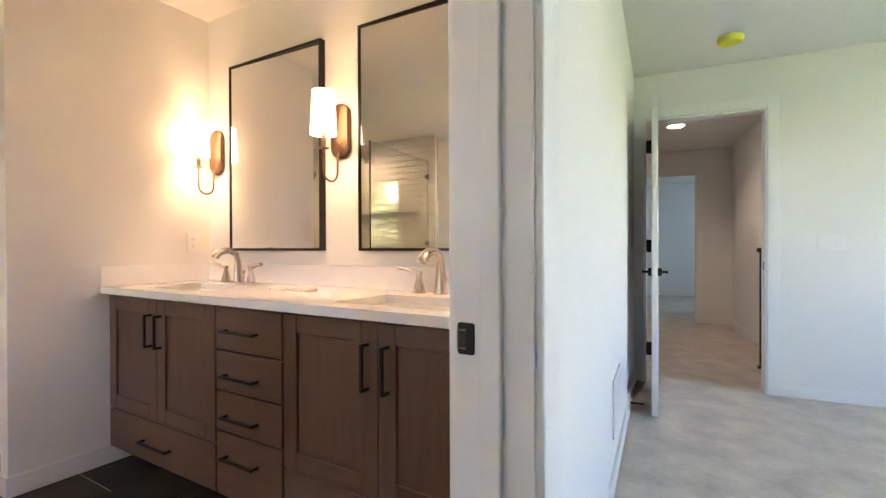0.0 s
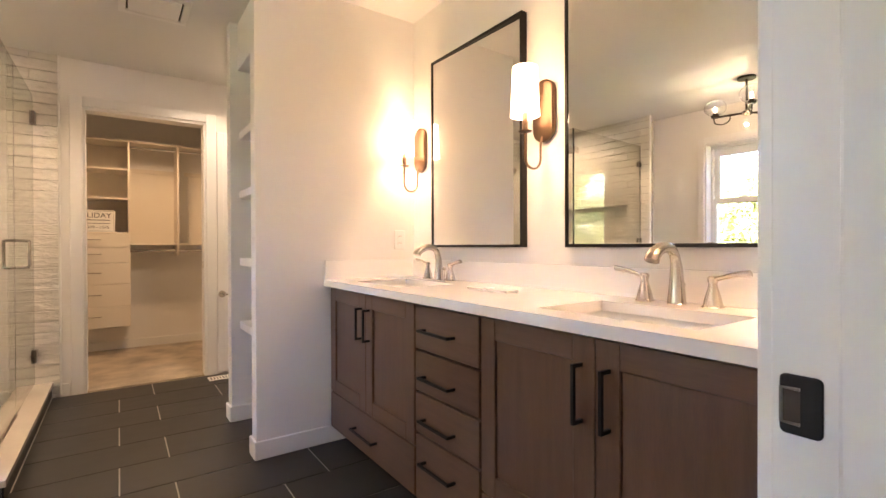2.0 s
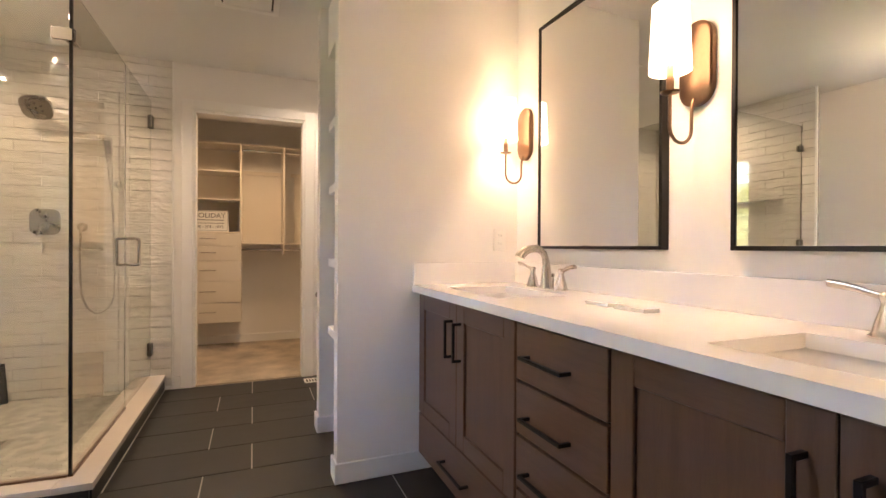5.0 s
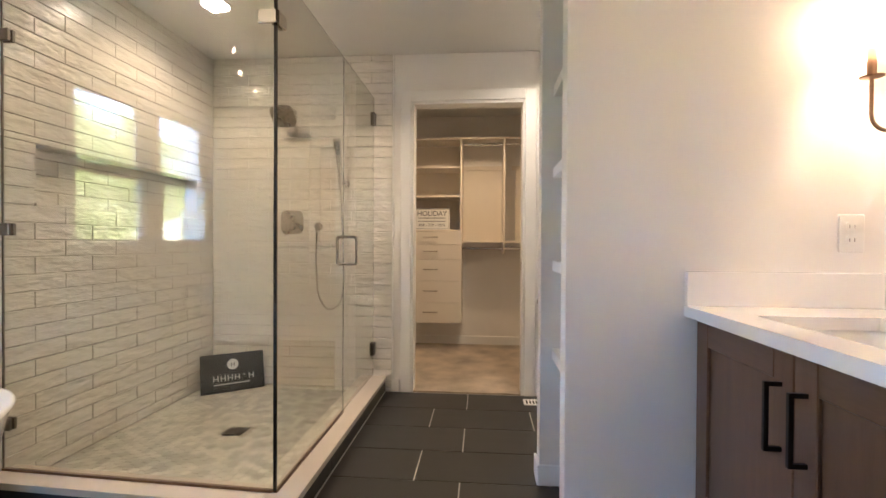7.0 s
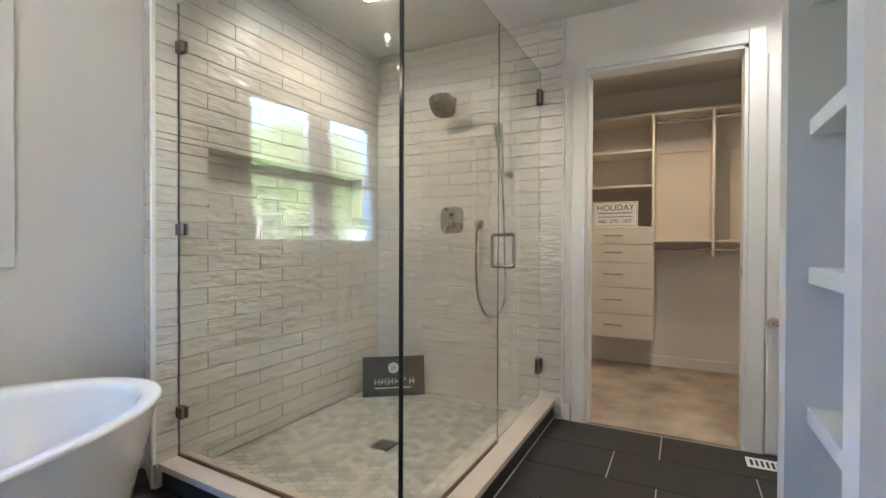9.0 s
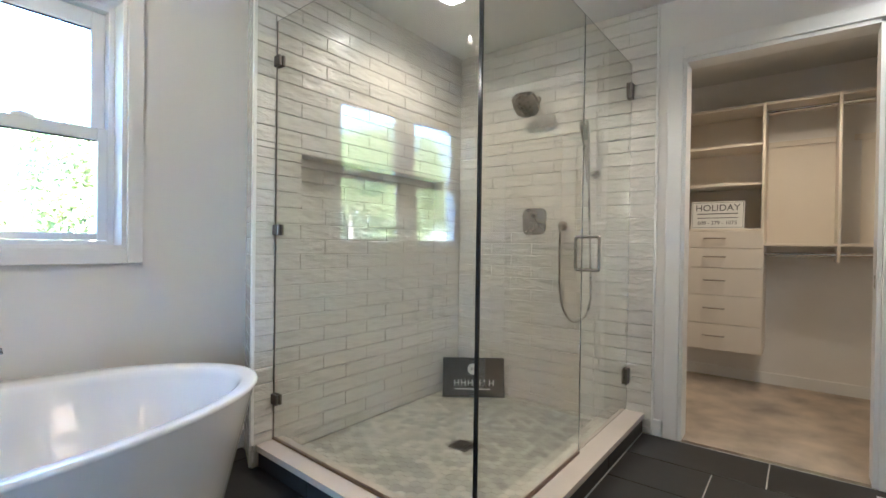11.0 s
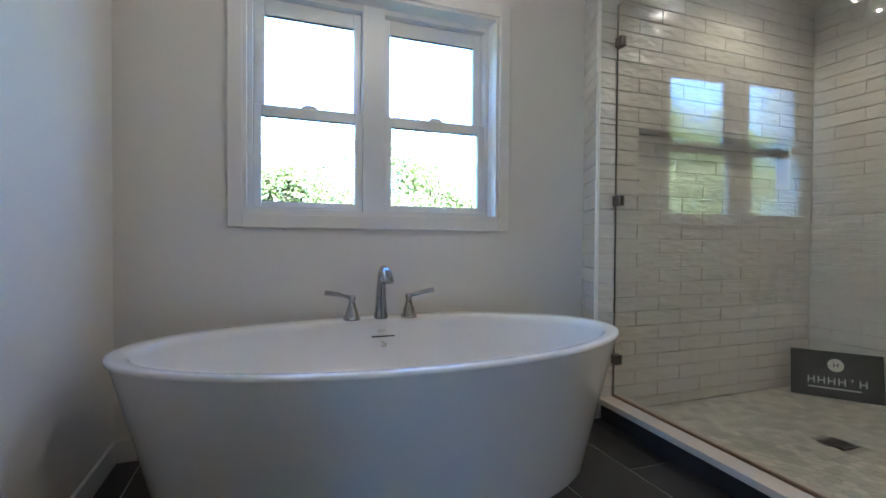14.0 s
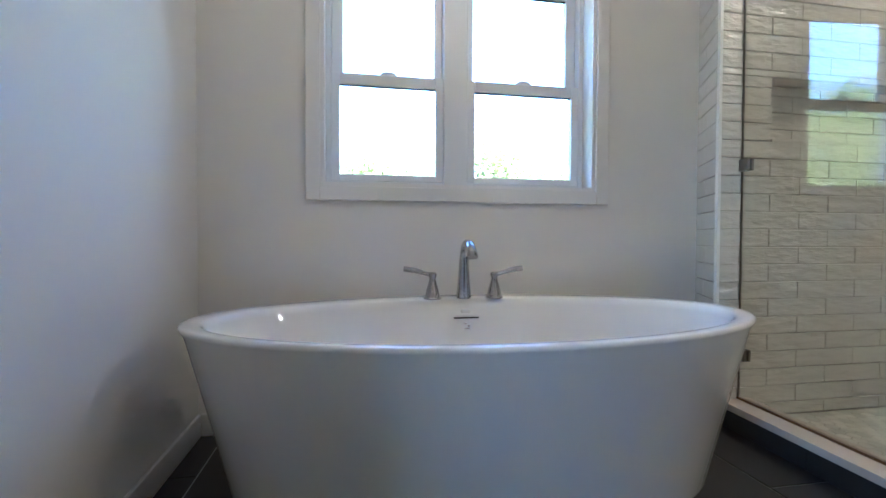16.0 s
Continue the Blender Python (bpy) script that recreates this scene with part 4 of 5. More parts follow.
for i in range(6):
    x = SW / 2 - 0.128 + i * 0.046
    if i == 4:
        part("print_mark", boxes((x + 0.012, x + 0.018, 0.10, 0.118, 0.0003, 0.001)), SIGN_W, sg)
    else:
        part("print_mark", boxes((x, x + 0.006, 0.075, 0.115, 0.0003, 0.001), (x + 0.027, x + 0.033, 0.075, 0.115, 0.0003, 0.001), (x + 0.006, x + 0.027, 0.091, 0.097, 0.0003, 0.001)), SIGN_W, sg)
part("tagline", boxes((SW / 2 - 0.125, SW / 2 + 0.11, 0.050, 0.057, 0.0003, 0.001)), SIGN_W, sg)

# ---- closet ----
KX = -7.95
structure("wall_closet_west", boxes((KX - 0.1, KX, 0.05, 2.5, 0, H)), PAINT, "white painted back wall of the walk-in closet", "wall")
structure("wall_closet_south", boxes((KX, WEST - 0.12, 0.05, 0.15, 0, H)), PAINT, "white painted side wall of the closet", "wall")
structure("wall_closet_north", boxes((KX, WEST - 0.12, 2.4, 2.5, 0, H)), PAINT, "white painted side wall of the closet", "wall")
structure("floor_closet", boxes((KX, WEST - 0.02, 0.15, 2.4, -0.1, 0.004)), CARPET, "plush beige carpet with vacuum marks in the closet", "carpet")
structure("ceiling_closet", boxes((KX - 0.1, WEST - 0.12, 0.05, 2.5, H, H + 0.1)), CEIL, "flat white painted closet ceiling", "ceiling")
base_run("baseboard", (KX, KX + 0.013, 0.16, 2.39, 0, BH))
KF = -7.60
tw = thing("closet_tower", (-7.78, 0.9, 0.29), "cream melamine closet tower with open shelves over five drawers", "closet organizer")
part("side_panel", rbox(KX + 0.001, KF, 0.60, 0.618, 0.28, 2.14, 0.001, 1), MELAMINE, tw)
part("side_panel", rbox(KX + 0.001, KF, 1.172, 1.19, 0.28, 2.14, 0.001, 1), MELAMINE, tw)
part("back_panel", boxes((KX + 0.001, KX + 0.01, 0.618, 1.172, 0.29, 2.13)), MELAMINE, tw)
for z in (2.135, 1.85, 1.56, 1.218):
    part("shelf", rbox(KX + 0.01, KF - 0.002, 0.618, 1.172, z - 0.019, z, 0.001, 1), MELAMINE, tw)
part("bottom", boxes((KX + 0.01, KF - 0.002, 0.618, 1.172, 0.281, 0.297)), MELAMINE, tw)
for z0, z1 in ((1.068, 1.196), (0.917, 1.064), (0.707, 0.913), (0.488, 0.703), (0.285, 0.484)):
    d = part("drawer", rbox(KF - 0.001, KF + 0.018, 0.603, 1.187, z0, z1, 0.002, 1), MELAMINE, tw)
    zp = (z0 + z1) / 2 + 0.01
    part("handle", tube(smooth_path([(KF + 0.018, 0.81, zp), (KF + 0.042, 0.815, zp), (KF + 0.042, 0.88, zp), (KF + 0.042, 0.945, zp), (KF + 0.018, 0.95, zp)], 4), 0.005, 8), NICKEL, d, "satin nickel bar pull", smooth=True)
hang = thing("closet_hanging_unit", (-7.78, 1.7, 1.0), "cream melamine double-hang closet unit with metal rods", "closet organizer")
part("divider", rbox(KX + 0.001, KF, 1.60, 1.618, 0.98, 2.14, 0.001, 1), MELAMINE, hang)
part("top_shelf", rbox(KX + 0.001, KF - 0.002, 1.191, 1.599, 2.116, 2.135, 0.001, 1), MELAMINE, hang)
part("top_shelf", rbox(KX + 0.001, KF - 0.002, 1.619, 2.39, 2.116, 2.135, 0.001, 1), MELAMINE, hang)
part("lower_shelf", rbox(KX + 0.001, KF - 0.002, 1.191, 1.599, 1.088, 1.107, 0.001, 1), MELAMINE, hang)
part("lower_shelf", rbox(KX + 0.001, KF - 0.002, 1.619, 2.39, 1.088, 1.107, 0.001, 1), MELAMINE, hang)
part("hanging_rail", boxes((KX + 0.001, KX + 0.018, 1.191, 1.599, 1.86, 1.90)), MELAMINE, hang)
part("back_panel", boxes((KX + 0.001, KX + 0.008, 1.74, 2.39, 1.11, 1.86)), MELAMINE, hang)
part("hanging_rail", boxes((KX + 0.001, KX + 0.018, 1.70, 2.39, 1.86, 1.90)), MELAMINE, hang)
part("back_panel", boxes((KX + 0.001, KX + 0.008, 1.191, 1.599, 1.11, 1.86)), MELAMINE, hang)
for z in (2.085, 1.03):
    part("rod", tube([(-7.70, 1.19, z), (-7.70, 1.60, z)], 0.013, 14), CHROME, hang, "chrome hanging rod", smooth=True)
    part("rod", tube([(-7.70, 1.618, z), (-7.70, 2.395, z)], 0.013, 14), CHROME, hang, "chrome hanging rod", smooth=True)
cs = thing("closet_sign", (-7.62, 0.92, 1.218), "white printed sign with dark lettering standing on the drawers", "sign",
           m=Matrix.Translation((-7.63, 0.885, 1.219)) @ Euler((radians(82), 0, radians(90))).to_matrix().to_4x4() @ Matrix.Scale(0.86, 4))
part("board", rbox(-0.21, 0.21, 0, 0.25, -0.006, 0, 0.001, 1), SIGN_W, cs)
part("border", boxes((-0.2, 0.2, 0.238, 0.241, 0, 0.0008), (-0.2, 0.2, 0.009, 0.012, 0, 0.0008), (-0.2, -0.197, 0.012, 0.238, 0, 0.0008), (0.197, 0.2, 0.012, 0.238, 0, 0.0008)), SIGN_INK, cs)
writing("HOLIDAY", 0.082, SIGN_INK, Matrix.Translation((0, 0.188, 0.0008)), parent=cs)
part("print_line", boxes((-0.16, 0.16, 0.132, 0.14, 0, 0.0008)), SIGN_INK, cs)
part("print_line", boxes((-0.16, 0.16, 0.095, 0.101, 0, 0.0008)), SIGN_INK, cs)
writing("608 - 279 - 1075", 0.046, SIGN_INK, Matrix.Translation((0, 0.052, 0.0008)), "number_line", parent=cs)

# ---- bedroom and hall, a little out of square with the bathroom ----
BED = pose(-2.03, 1.62, 0, 0, 0, 5.7)


def bed_structure(name, dims, material, label, category):
    bm = boxes(*dims)
    bmesh.ops.transform(bm, matrix=BED, verts=bm.verts[:])
    return structure(name, bm, material, label, category)


FW, BW = 3.31, -0.045
bed_structure("wall_bedroom_west", [(-0.165, BW, 1.12, FW, 0, H)], PAINT, "white painted bedroom wall", "wall")
bed_structure("wall_bedroom_north", [(-1.6, 0.03, FW, FW + 0.12, 0, H), (0.849, 4.6, FW, FW + 0.12, 0, H), (0.03, 0.849, FW, FW + 0.12, 2.085, H)], PAINT, "white painted bedroom wall with the hall doorway", "wall")
# out of view; its opening is added and sized to let daylight in
bed_structure("wall_bedroom_east", [(4.6, 4.72, -3.4, 0.8, 0, H), (4.6, 4.72, 2.7, FW + 0.12, 0, H), (4.6, 4.72, 0.8, 2.7, 0, 0.85), (4.6, 4.72, 0.8, 2.7, 2.1, H)], PAINT, "unseen white bedroom wall with an opening added to admit daylight", "wall")
bed_structure("wall_bedroom_south", [(-0.3, 4.72, -3.52, -3.4, 0, H)], PAINT, "white painted bedroom wall", "wall")
structure("wall_bedroom_bath", boxes((EAST, EAST + 0.13, -1.9, 0.50, 0, H)), PAINT, "white painted bedroom wall", "wall")
bed_structure("floor_bedroom", [(-0.35, 0.0, -3.4, -1.2, -0.12, -0.004), (0.0, 4.7, -3.4, FW, -0.12, -0.004), (-1.6, 1.6, FW, 10.6, -0.12, -0.004), (-0.12, 0.0, 0.4, FW, -0.12, -0.008)], PAPER_FLOOR, "dusty beige floor covering with worn glossy patches", "floor")
bed_structure("ceiling_bedroom", [(-0.5, 0.0, -3.5, 0.05, H + 0.001, H + 0.098), (-0.06, 0.0, 1.05, FW + 0.12, H + 0.001, H + 0.1), (0.0, 4.72, -3.5, FW + 0.12, H + 0.001, H + 0.1), (-1.6, 1.6, FW + 0.12, 10.6, H - 0.02, H + 0.1)], CEIL, "flat white painted bedroom ceiling", "ceiling")
HW = 6.65
bed_structure("wall_hall", [(-1.6, -0.35, HW, HW + 0.12, 0, H), (0.60, 1.03, HW, HW + 0.12, 0, H), (-0.35, 0.60, HW, HW + 0.12, 2.085, H), (1.03, 1.15, 6.08, HW + 0.12, 0, H), (1.15, 1.6, HW, HW + 0.12, 0, H), (1.34, 1.46, 3.43, 3.95, 0, H), (-1.6, -1.5, 3.43, HW, 0, H)], PAINT, "beige-white painted hall walls", "wall")
bed_structure("wall_far_room", [(-1.6, 1.6, 10.5, 10.6, 0, H), (-1.6, -1.5, HW + 0.12, 10.5, 0, H), (1.5, 1.6, HW + 0.12, 10.5, 0, H)], PAINT, "pale painted walls of the far room", "wall")
angled = boxes((0.0, 0.12, -2.16, 0.0, 0, H))
ANGLED = BED @ pose(1.0, 6.08, 0, 0, 0, 8.7)
bmesh.ops.transform(angled, matrix=ANGLED, verts=angled.verts[:])
structure("wall_hall_stair", angled, PAINT, "pale painted hall wall beside the stair", "wall")
skirt = boxes((-0.013, 0.0, -2.16, -0.002, 0, BH))
bmesh.ops.transform(skirt, matrix=ANGLED, verts=skirt.verts[:])
structure("baseboard", skirt, TRIM, "white painted flat baseboard", "baseboard")
for d in ((BW, BW + 0.013, 1.13, FW - 0.001, 0, BH), (0.926, 4.58, FW - 0.013, FW, 0, BH), (0.68, 1.015, HW - 0.013, HW, 0, BH), (1.017, 1.03, 6.09, HW - 0.014, 0, BH)):
    bed_structure("baseboard", [d], TRIM, "white painted flat baseboard", "baseboard")


def framed(name, x0, x1, y, z, label):
    f = thing(name, (0, 0, 0), label, "doorway", kind="structure", m=BED)
    for a, b in ((x0 - 0.075, x0), (x1, x1 + 0.075)):
        part("casing", rbox(a, b, y - 0.018, y, 0, z + 0.075), TRIM, f)
    part("casing", rbox(x0, x1, y - 0.017, y, z, z + 0.075), TRIM, f)
    part("jamb", boxes((x0 - 0.002, x0 + 0.016, y - 0.003, y + 0.123, 0, z)), TRIM, f)
    part("jamb", boxes((x1 - 0.016, x1 + 0.002, y - 0.003, y + 0.123, 0, z)), TRIM, f)
    part("head_jamb", boxes((x0 + 0.016, x1 - 0.016, y - 0.003, y + 0.123, z - 0.016, z + 0.002)), TRIM, f)
    return f


f4 = framed("door_4", 0.03, 0.849, FW, 2.085, "white painted frame with an open white door to the hall")
framed("door_5", -0.35, 0.60, HW, 2.085, "white painted casing round an open doorway in the hall")
leaf = part("leaf", rbox(0.098, 0.133, FW - 0.85, FW - 0.022, 0.012, 2.04, 0.002), TRIM, f4, "white painted door leaf standing open")
for z in (1.86, 1.08, 0.27):
    part("hinge", boxes((0.046, 0.0975, FW - 0.045, FW - 0.02, z - 0.05, z + 0.05)), BLACK, f4, "dark bronze hinge")
lv = part("lever_rose", tube([(0.075, FW - 0.79, 0.915), (0.156, FW - 0.79, 0.915)], 0.026, 18), BLACK, leaf, "dark bronze lever handle", smooth=True)
part("lever", tube([(0.04, FW - 0.79, 0.915), (0.191, FW - 0.79, 0.915)], 0.009, 10), BLACK, lv, smooth=True)
part("lever", tube([(0.045, FW - 0.79, 0.915), (0.045, FW - 0.68, 0.912)], 0.008, 10), BLACK, lv, smooth=True)
part("lever", tube([(0.186, FW - 0.79, 0.915), (0.186, FW - 0.68, 0.912)], 0.008, 10), BLACK, lv, smooth=True)
part("strike_plate", boxes((0.8315, 0.833, FW + 0.02, FW + 0.055, 0.90, 0.96)), BLACK, f4, "dark bronze strike plate")

sw = thing("light_switch", (0, 0, 0), "white three-gang light switch plate on the bedroom wall", "switch", m=BED)
part("cover_plate", rounded_plate(0.16, 0.115, 0.005, 0.006, at=(1.215, FW, 1.10), normal="-y", edge=0.002), PLATE, sw)
for i in range(3):
    part("rocker", rbox(1.215 - 0.064 + i * 0.046, 1.215 - 0.028 + i * 0.046, FW - 0.0085, FW - 0.004, 1.068, 1.132, 0.001, 1), PLATE, sw)
hw = thing("light_switch", (0, 0, 0), "white two-gang light switch plate on the pale hall wall", "switch", m=ANGLED)
part("cover_plate", rbox(-0.006, 0.0, -0.93, -0.79, 1.10, 1.215, 0.002), PLATE, hw)
for y0 in (-0.913, -0.847):
    part("rocker", rbox(-0.009, -0.006, y0, y0 + 0.04, 1.125, 1.19, 0.001, 1), PLATE, hw)
nw = thing("newel_post", (0, 0, 0), "slim dark metal stair newel post with a rounded rail end", "railing", m=BED)
part("post", rbox(0.935, 0.965, 4.13, 4.16, 0.0, 1.02, 0.003), OILED, nw)
part("rail_end", rbox(0.915, 0.97, 4.11, 4.18, 1.02, 1.06, 0.01, 3), OILED, nw)
part("base_shoe", rbox(0.92, 0.98, 4.115, 4.175, 0.0, 0.02, 0.003), OILED, nw)
wv = thing("wall_register", (0, 0, 0), "white metal return-air grille low on the wall", "vent", m=BED)
part("frame", rbox(BW + 0.001, BW + 0.008, 1.45, 1.80, 0.22, 0.48, 0.002), PLATE, wv)
for i in range(9):
    part("slat", boxes((BW + 0.008, BW + 0.011, 1.47, 1.78, 0.24 + i * 0.025, 0.255 + i * 0.025)), PLATE, wv)
ds = thing("door_stop", (0, 0, 0), "black spring door stop on the baseboard", "door stop", m=BED)
part("spring", tube([(BW + 0.013, 2.55, 0.05), (BW + 0.085, 2.55, 0.05), (BW + 0.095, 2.55, 0.05)], [0.006, 0.006, 0.01], 10), BLACK, ds, smooth=True)
sm = thing("smoke_detector", (-1.75, 4.45, H), "ceiling smoke detector under a yellow dust cover", "smoke detector")
part("base", lathe([(0.07, 0.0), (0.07, -0.01)], 28, (-1.75, 4.45, H)), PLATE, sm, smooth=True)
part("dust_cover", lathe([(0.075, -0.008), (0.077, -0.02), (0.068, -0.042), (0.05, -0.047), (0.001, -0.047)], 28, (-1.75, 4.45, H)), YELLOW, sm, "bright yellow plastic dust cover", smooth=True)
hx = BED @ Vector((0.30, 5.05, 0))
hl = thing("recessed_light", (hx.x, hx.y, H - 0.02), "round white recessed ceiling light, lit", "ceiling light", "recessed lights")
part("trim_ring", lathe([(0.1, 0.0), (0.098, -0.005), (0.085, -0.006)], 32, (hx.x, hx.y, H - 0.02)), PLATE, hl, smooth=True)
part("lens", lathe([(0.085, -0.004), (0.08, -0.007), (0.001, -0.008)], 32, (hx.x, hx.y, H - 0.02)), LED, hl, smooth=True)

# ---- outdoors ----
GZ = -0.6
structure("ground", boxes((-400, 400, -400, 400, GZ - 0.2, GZ)), GRASS, "mown green lawn reaching to the horizon", "ground")


def tree(x, y, high, spread, seed, leaves):
    rnd = random.Random(seed)
    tr = thing("tree", (x, y, GZ), "sunlit leafy deciduous tree with an uneven crown", "tree", "trees outside the window")
    bm = tube(smooth_path([(x, y, GZ), (x + 0.05, y, GZ + high * 0.25), (x - 0.05, y + 0.05, GZ + high * 0.5), (x + 0.05, y, GZ + high * 0.85)], 4), [0.17 - 0.011 * i for i in range(13)], 9)
    ends = []
    for k in range(9):
        a, h0 = k * 2.4 + rnd.random(), GZ + high * (0.08 + 0.085 * k)
        r = spread * (0.55 + 0.4 * rnd.random()) * (1 - 0.055 * k)
        e = Vector((x + r * math.cos(a), y + r * math.sin(a), h0 + r * (0.45 + 0.4 * rnd.random())))
        mid = Vector((x + 0.45 * r * math.cos(a + 0.2), y + 0.45 * r * math.sin(a + 0.2), h0 + 0.15 * r))
        tube(smooth_path([(x, y, h0), mid, e], 4), [0.06 - 0.006 * i for i in range(9)], 6, bm)
        ends += [e, (mid + e) / 2]
    ends += [Vector((x, y, GZ + high * 0.92)), Vector((x, y, GZ + high * 0.7))]
    part("trunk", bm, BARK, tr, "grey-brown bark trunk and limbs", smooth=True)
    verts, faces = [], []
    clumps = []
    for e in ends:
        for _ in range(5):
            clumps.append((e + Vector((rnd.gauss(0, 0.34), rnd.gauss(0, 0.34), rnd.gauss(0, 0.28))) * spread * 0.5, spread * rnd.uniform(0.12, 0.26)))
    for _ in range(leaves):
        c, r = rnd.choice(clumps)
        p = c + Vector((rnd.gauss(0, 0.6), rnd.gauss(0, 0.6), rnd.gauss(0, 0.5))) * r
        s = rnd.uniform(0.04, 0.075)
        u = Vector((rnd.gauss(0, 1), rnd.gauss(0, 1), rnd.gauss(0, 0.6))).normalized()
        w = u.cross(Vector((rnd.gauss(0, 1), rnd.gauss(0, 1), rnd.gauss(0, 1)))).normalized()
        n = u.cross(w) * s * 0.25
        i = len(verts)
        verts += [tuple(p - u * s), tuple(p + w * s * 0.5 + n), tuple(p + u * s), tuple(p - w * s * 0.5 + n)]
        faces += [(i, i + 1, i + 2), (i, i + 2, i + 3)]
    me = bpy.data.meshes.new("crown")
    me.from_pydata([tuple(Vector(v) - Vector((x, y, GZ))) for v in verts], [], faces)
    me.materials.append(LEAF)
    ob = new("crown", me)
    ob.parent = tr
    tagged(ob, "loose crown of small yellow-green leaves", kind="stuff")


for i, (x, y, high, spread) in enumerate(((-3.4, -10.0, 3.3, 2.2), (-7.0, -10.8, 3.9, 2.5), (2.6, -10.5, 5.3, 2.7), (6.2, -11.2, 5.8, 2.9), (9.8, -10.2, 6.6, 3.1), (-0.6, -12.5, 4.3, 2.6), (-10.6, -12.0, 4.8, 3.0), (13.8, -10.5, 7.4, 3.4), (4.4, -14.5, 6.4, 3.2), (-5.0, -15.5, 5.0, 3.2), (-14.5, -14, 5.4, 3.2))):
    tree(x, y, high, spread, 11 + i, 24000 if i < 6 else 14000)

# ---- wall and floor pieces ----
MESHES = {}


def tile_mesh(w, h, d, edge, material, facing):
    """A tile with softened edges lying in its plane; facing: x, y or z."""
    key = (round(w, 3), round(h, 3), round(d, 3), facing, material.name)
    if key in MESHES:
        return MESHES[key]
    rings = []
    for s, q in ((0.0, 0.0), (0.0, d - edge), (edge, d)):
        rings.append([(u, v, q) for u, v in ((-w / 2 + s, -h / 2 + s), (w / 2 - s, -h / 2 + s), (w / 2 - s, h / 2 - s), (-w / 2 + s, h / 2 - s))])
    pts = [p for r in rings for p in r]
    turn = {"z": lambda p: p, "y": lambda p: (-p[0], p[2], p[1]), "x": lambda p: (p[2], p[0], p[1])}[facing]
    faces = [(8, 9, 10, 11)]
    for a in (0, 4):
        for k in range(4):
            faces.append((a + k, a + (k + 1) % 4, a + 4 + (k + 1) % 4, a + 4 + k))
    me = bpy.data.meshes.new("tile")
    me.from_pydata([turn(p) for p in pts], [], faces)
    me.materials.append(material)
    MESHES[key] = me
    return me


def lay(name, me, place, parent, tilt=0.0, axis=2):
    ob = new(name, me)
    ob.parent = parent
    ob.location = place
    if tilt:
        ob.rotation_euler = [random.uniform(-tilt, tilt) if i != axis else 0 for i in range(3)]
    return ob


PITCH, LONG, J = 0.0768, 0.3075, 0.0024
Z0 = 1.2345 - 15 * PITCH


def tiled(parent, facing, at, u0, u1, z0, z1, phase, hole=None, glaze=TILE_W):
    """Half-bond rows of glazed tile on one wall; hole is (u0, u1, z0, z1)."""
    row = -1
    while Z0 + row * PITCH < z1:
        a, b = max(Z0 + row * PITCH, z0), min(Z0 + (row + 1) * PITCH, z1)
        row += 1
        if b - a < 0.008:
            continue
        bands = [(a, b, False)]
        if hole:
            cut = sorted({a, b, *[z for z in hole[2:] if a < z < b]})
            bands = [(p, q, p >= hole[2] - 1e-6 and q <= hole[3] + 1e-6) for p, q in zip(cut, cut[1:])]
        for p, q, inside in bands:
            if q - p < 0.006:
                continue
            for s0, s1 in ([(u0, hole[0]), (hole[1], u1)] if inside else [(u0, u1)]):
                u = s0 - ((s0 - phase - (row % 2) * LONG / 2) % LONG)
                while u < s1:
                    c0, c1 = max(u, s0), min(u + LONG, s1)
                    u += LONG
                    if c1 - c0 < 0.012:
                        continue
                    me = tile_mesh(c1 - c0 - 0.4 * J, q - p - J, 0.012, 0.0022, glaze, facing)
                    m = ((c0 + c1) / 2, (p + q) / 2)
                    lay("wall_tile", me, (m[0], at, m[1]) if facing == "y" else (at, m[0], m[1]), parent, 0.006, 1 if facing == "y" else 0)


NX0, NX1, NZ0, NZ1 = -6.09, -4.912, 1.2345, 1.513
tiled(wall_shower, "y", TILE_Y - 0.012, -6.288, -4.652, SF, H, -4.905, (NX0, NX1, NZ0, NZ1))
tiled(wall_shower, "y", TILE_Y - 0.100, NX0, NX1, NZ0 + 0.012, NZ1 - 0.008, -4.8)
tiled(wall_west, "x", WEST, TILE_Y, 0.745, SF, H, 0.745)
end_face = thing("return_tiling", (-4.652, TILE_Y - 0.012, 0), "narrow return of white glazed wall tiles", "wall", kind="structure", m=pose(-4.652, TILE_Y - 0.012, 0, 0, 0, -math.degrees(math.atan2(0.123, 0.263))))
tiled(end_face, "x", 0.0, -0.289, 0.0, 0.0, H, 0.0, glaze=TILE_P)
part("niche_sill", rbox(NX0, NX1, TILE_Y - 0.088, TILE_Y - 0.001, NZ0 - 0.001, NZ0 + 0.011, 0.001, 1), TILE_W, wall_shower)
part("edge_trim", rbox(-4.654, -4.638, TILE_Y - 0.012, TILE_Y + 0.002, 0.114, H, 0.001, 1), PLATE, wall_shower, "pale metal tile edge trim")
part("edge_trim", rbox(WEST, WEST + 0.014, 0.745, 0.755, 0.0, H, 0.001, 1), PLATE, wall_west, "pale metal tile edge trim")

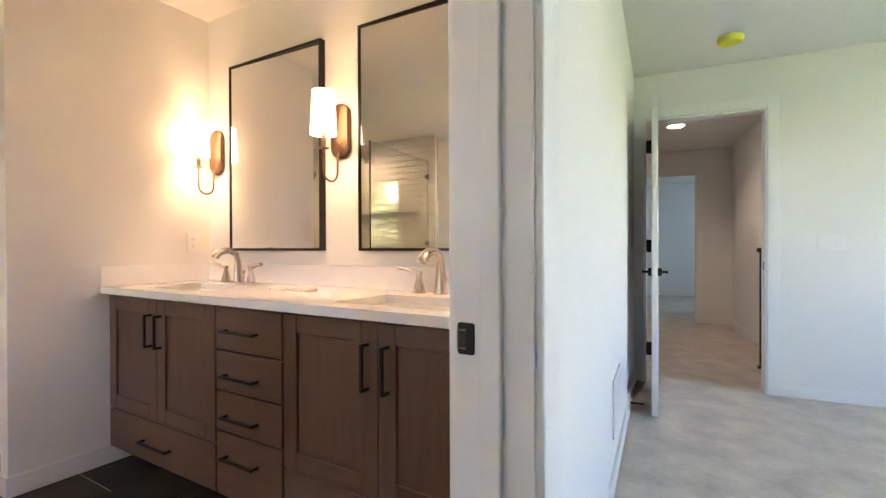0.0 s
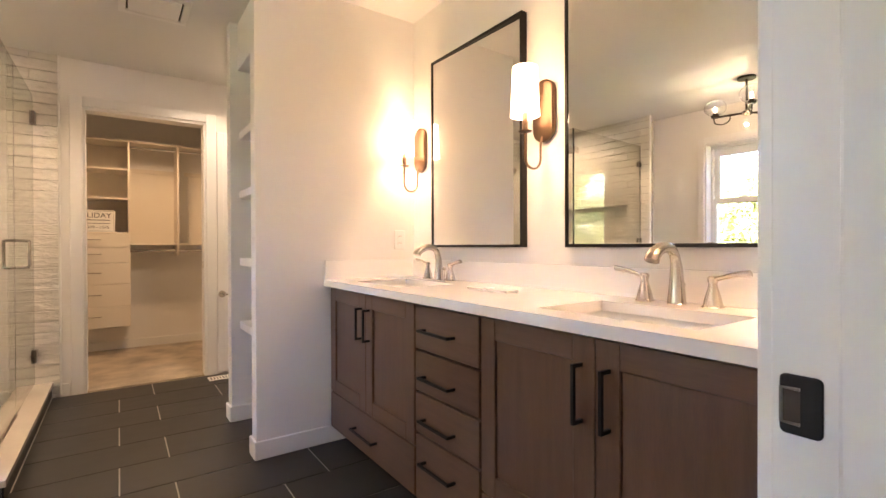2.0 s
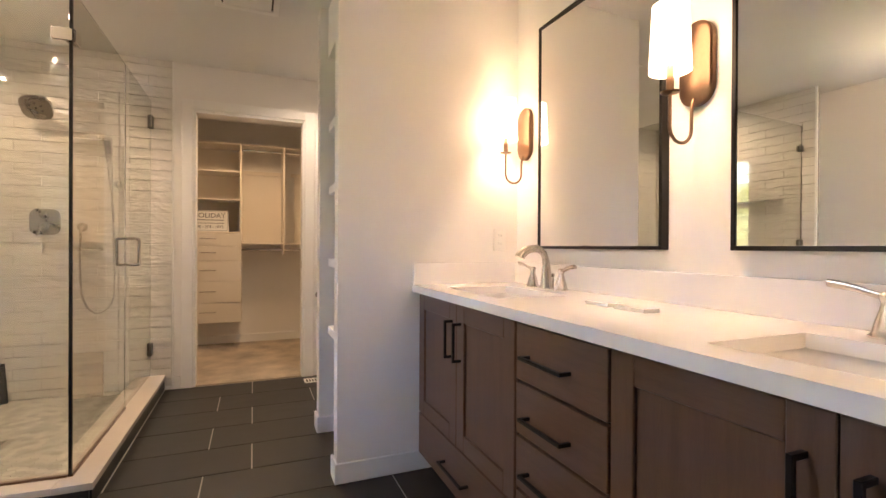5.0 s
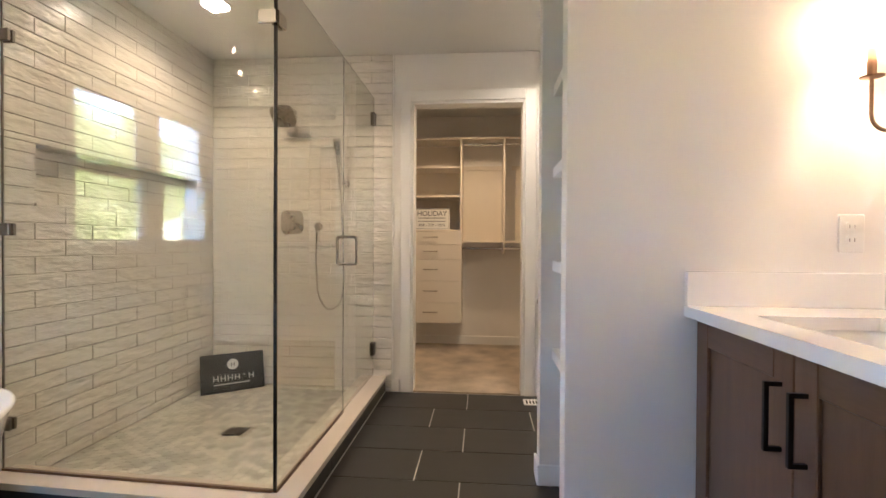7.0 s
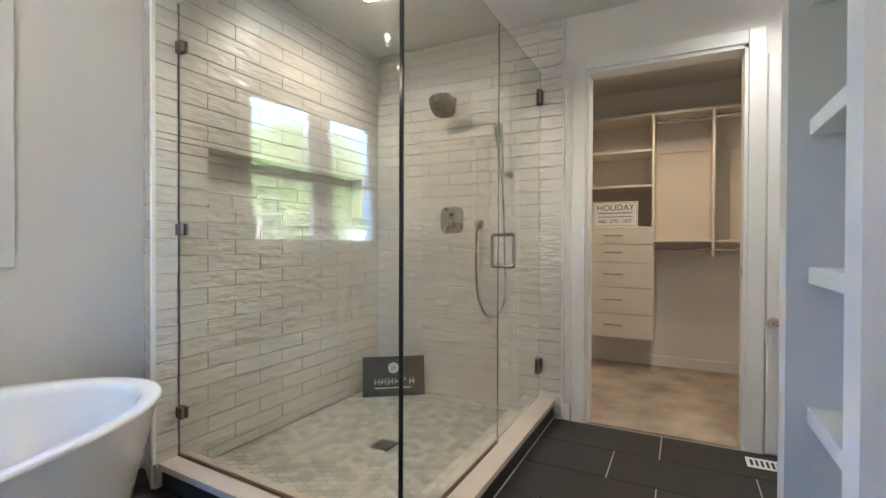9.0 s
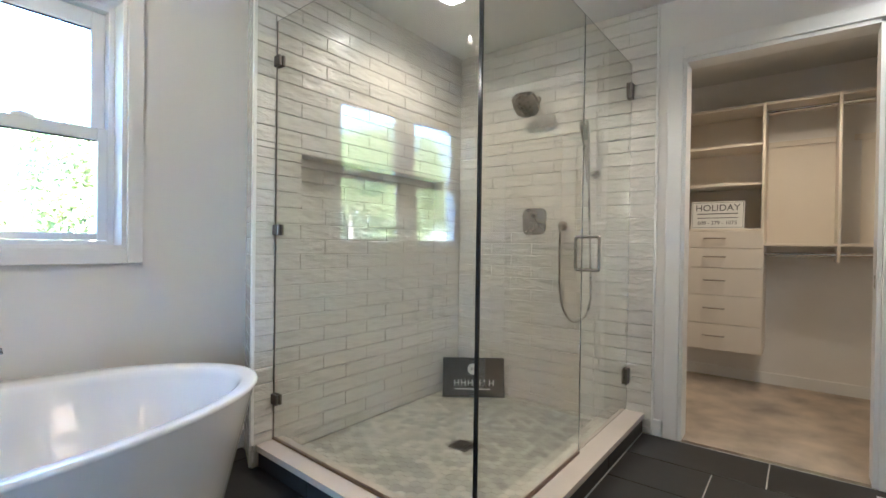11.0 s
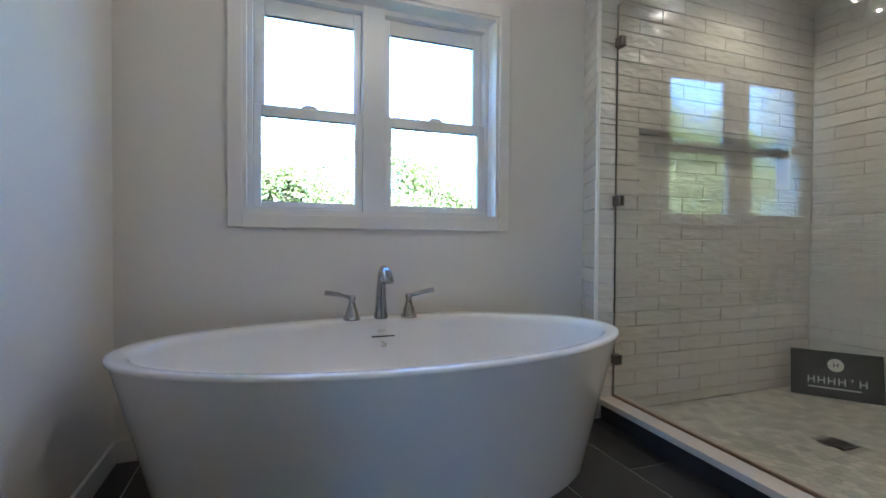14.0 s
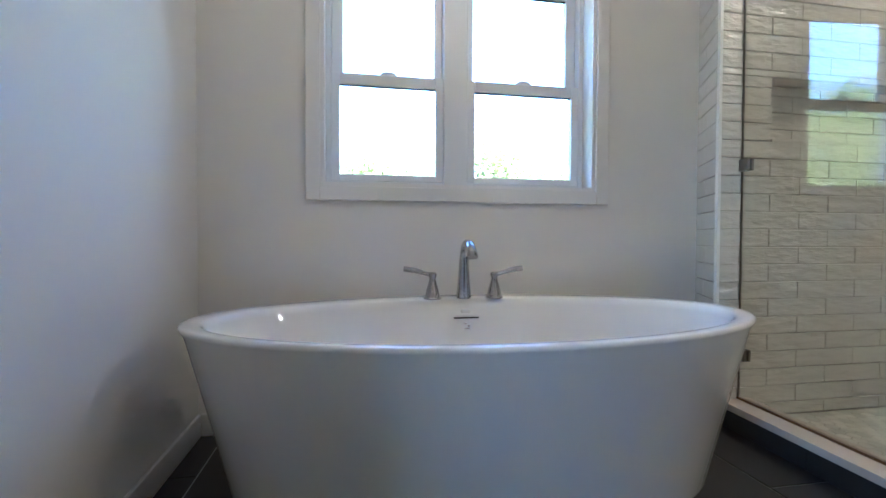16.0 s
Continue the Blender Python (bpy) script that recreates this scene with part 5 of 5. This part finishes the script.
# dark floor tiles, in rows across the walkway
RX, RL = 0.308, 0.611
row, x = 0, -6.287
while x < -2.06:
    w = min(RX, -2.085 - x)
    ph = 1.30 if row % 2 == 0 else 1.09
    y = -0.88 - ((-0.88 - ph) % RL)
    lo = 0.70 if x + w / 2 < -4.62 else -0.88
    while y < NORTH:
        a, b = max(y, lo), min(y + RL, NORTH)
        y += RL
        if b - a > 0.02:
            lay("floor_tile", tile_mesh(w - 0.006, b - a - 0.006, 0.008, 0.0012, SLATE, "z"), (x + w / 2, (a + b) / 2, -0.0075), floor, 0.0006)
    x += RX
    row += 1

# hexagon mosaic of the shower floor
pan = structure("shower_floor", boxes((-6.298, -4.70, TILE_Y - 0.005, 0.586, 0.0, SF - 0.004)), GROUT_H, "grey-green hexagonal marble mosaic shower floor", "floor")
R = 0.0272
hexes = []
for j in range(28):
    for i in range(34):
        cx, cy = -6.27 + i * R * 1.7321 * 1.04 + (j % 2) * R * 0.866 * 1.04, TILE_Y + 0.03 + j * R * 1.5 * 1.04
        if cx < -4.77 - 0.052 * (0.62 - cy) and cy < 0.555 and not (-5.50 < cx < -5.375 and -0.025 < cy < 0.105):
            hexes.append((cx, cy))
hv = [(R * s * math.cos(radians(30 + 60 * k)), R * s * math.sin(radians(30 + 60 * k)), z) for s, z in ((1.0, 0.0), (1.0, 0.004), (0.95, 0.005)) for k in range(6)]
hf = [(12, 13, 14, 15, 16, 17)] + [(a + k, a + (k + 1) % 6, a + 6 + (k + 1) % 6, a + 6 + k) for a in (0, 6) for k in range(6)]
hm = bpy.data.meshes.new("hex_tile")
hm.from_pydata(hv, [], hf)
hm.materials.append(HEX)
hexes.sort(key=lambda c: (c[0] + 4.75) ** 2 + (c[1] - 0.56) ** 2)
for cx, cy in hexes[:300]:
    lay("hex_tile", hm, (cx, cy, SF - 0.005), pan, 0.004)
vs, fs = [], []
for cx, cy in hexes[300:]:
    n = len(vs)
    vs += [(cx + a, cy + b, SF - 0.005 + c) for a, b, c in hv]
    fs += [tuple(n + i for i in f) for f in hf]
me = bpy.data.meshes.new("hex_field")
me.from_pydata(vs, [], fs)
me.materials.append(HEX_J)
ob = new("hex_field", me)
ob.parent = pan
tagged(ob, kind="stuff")
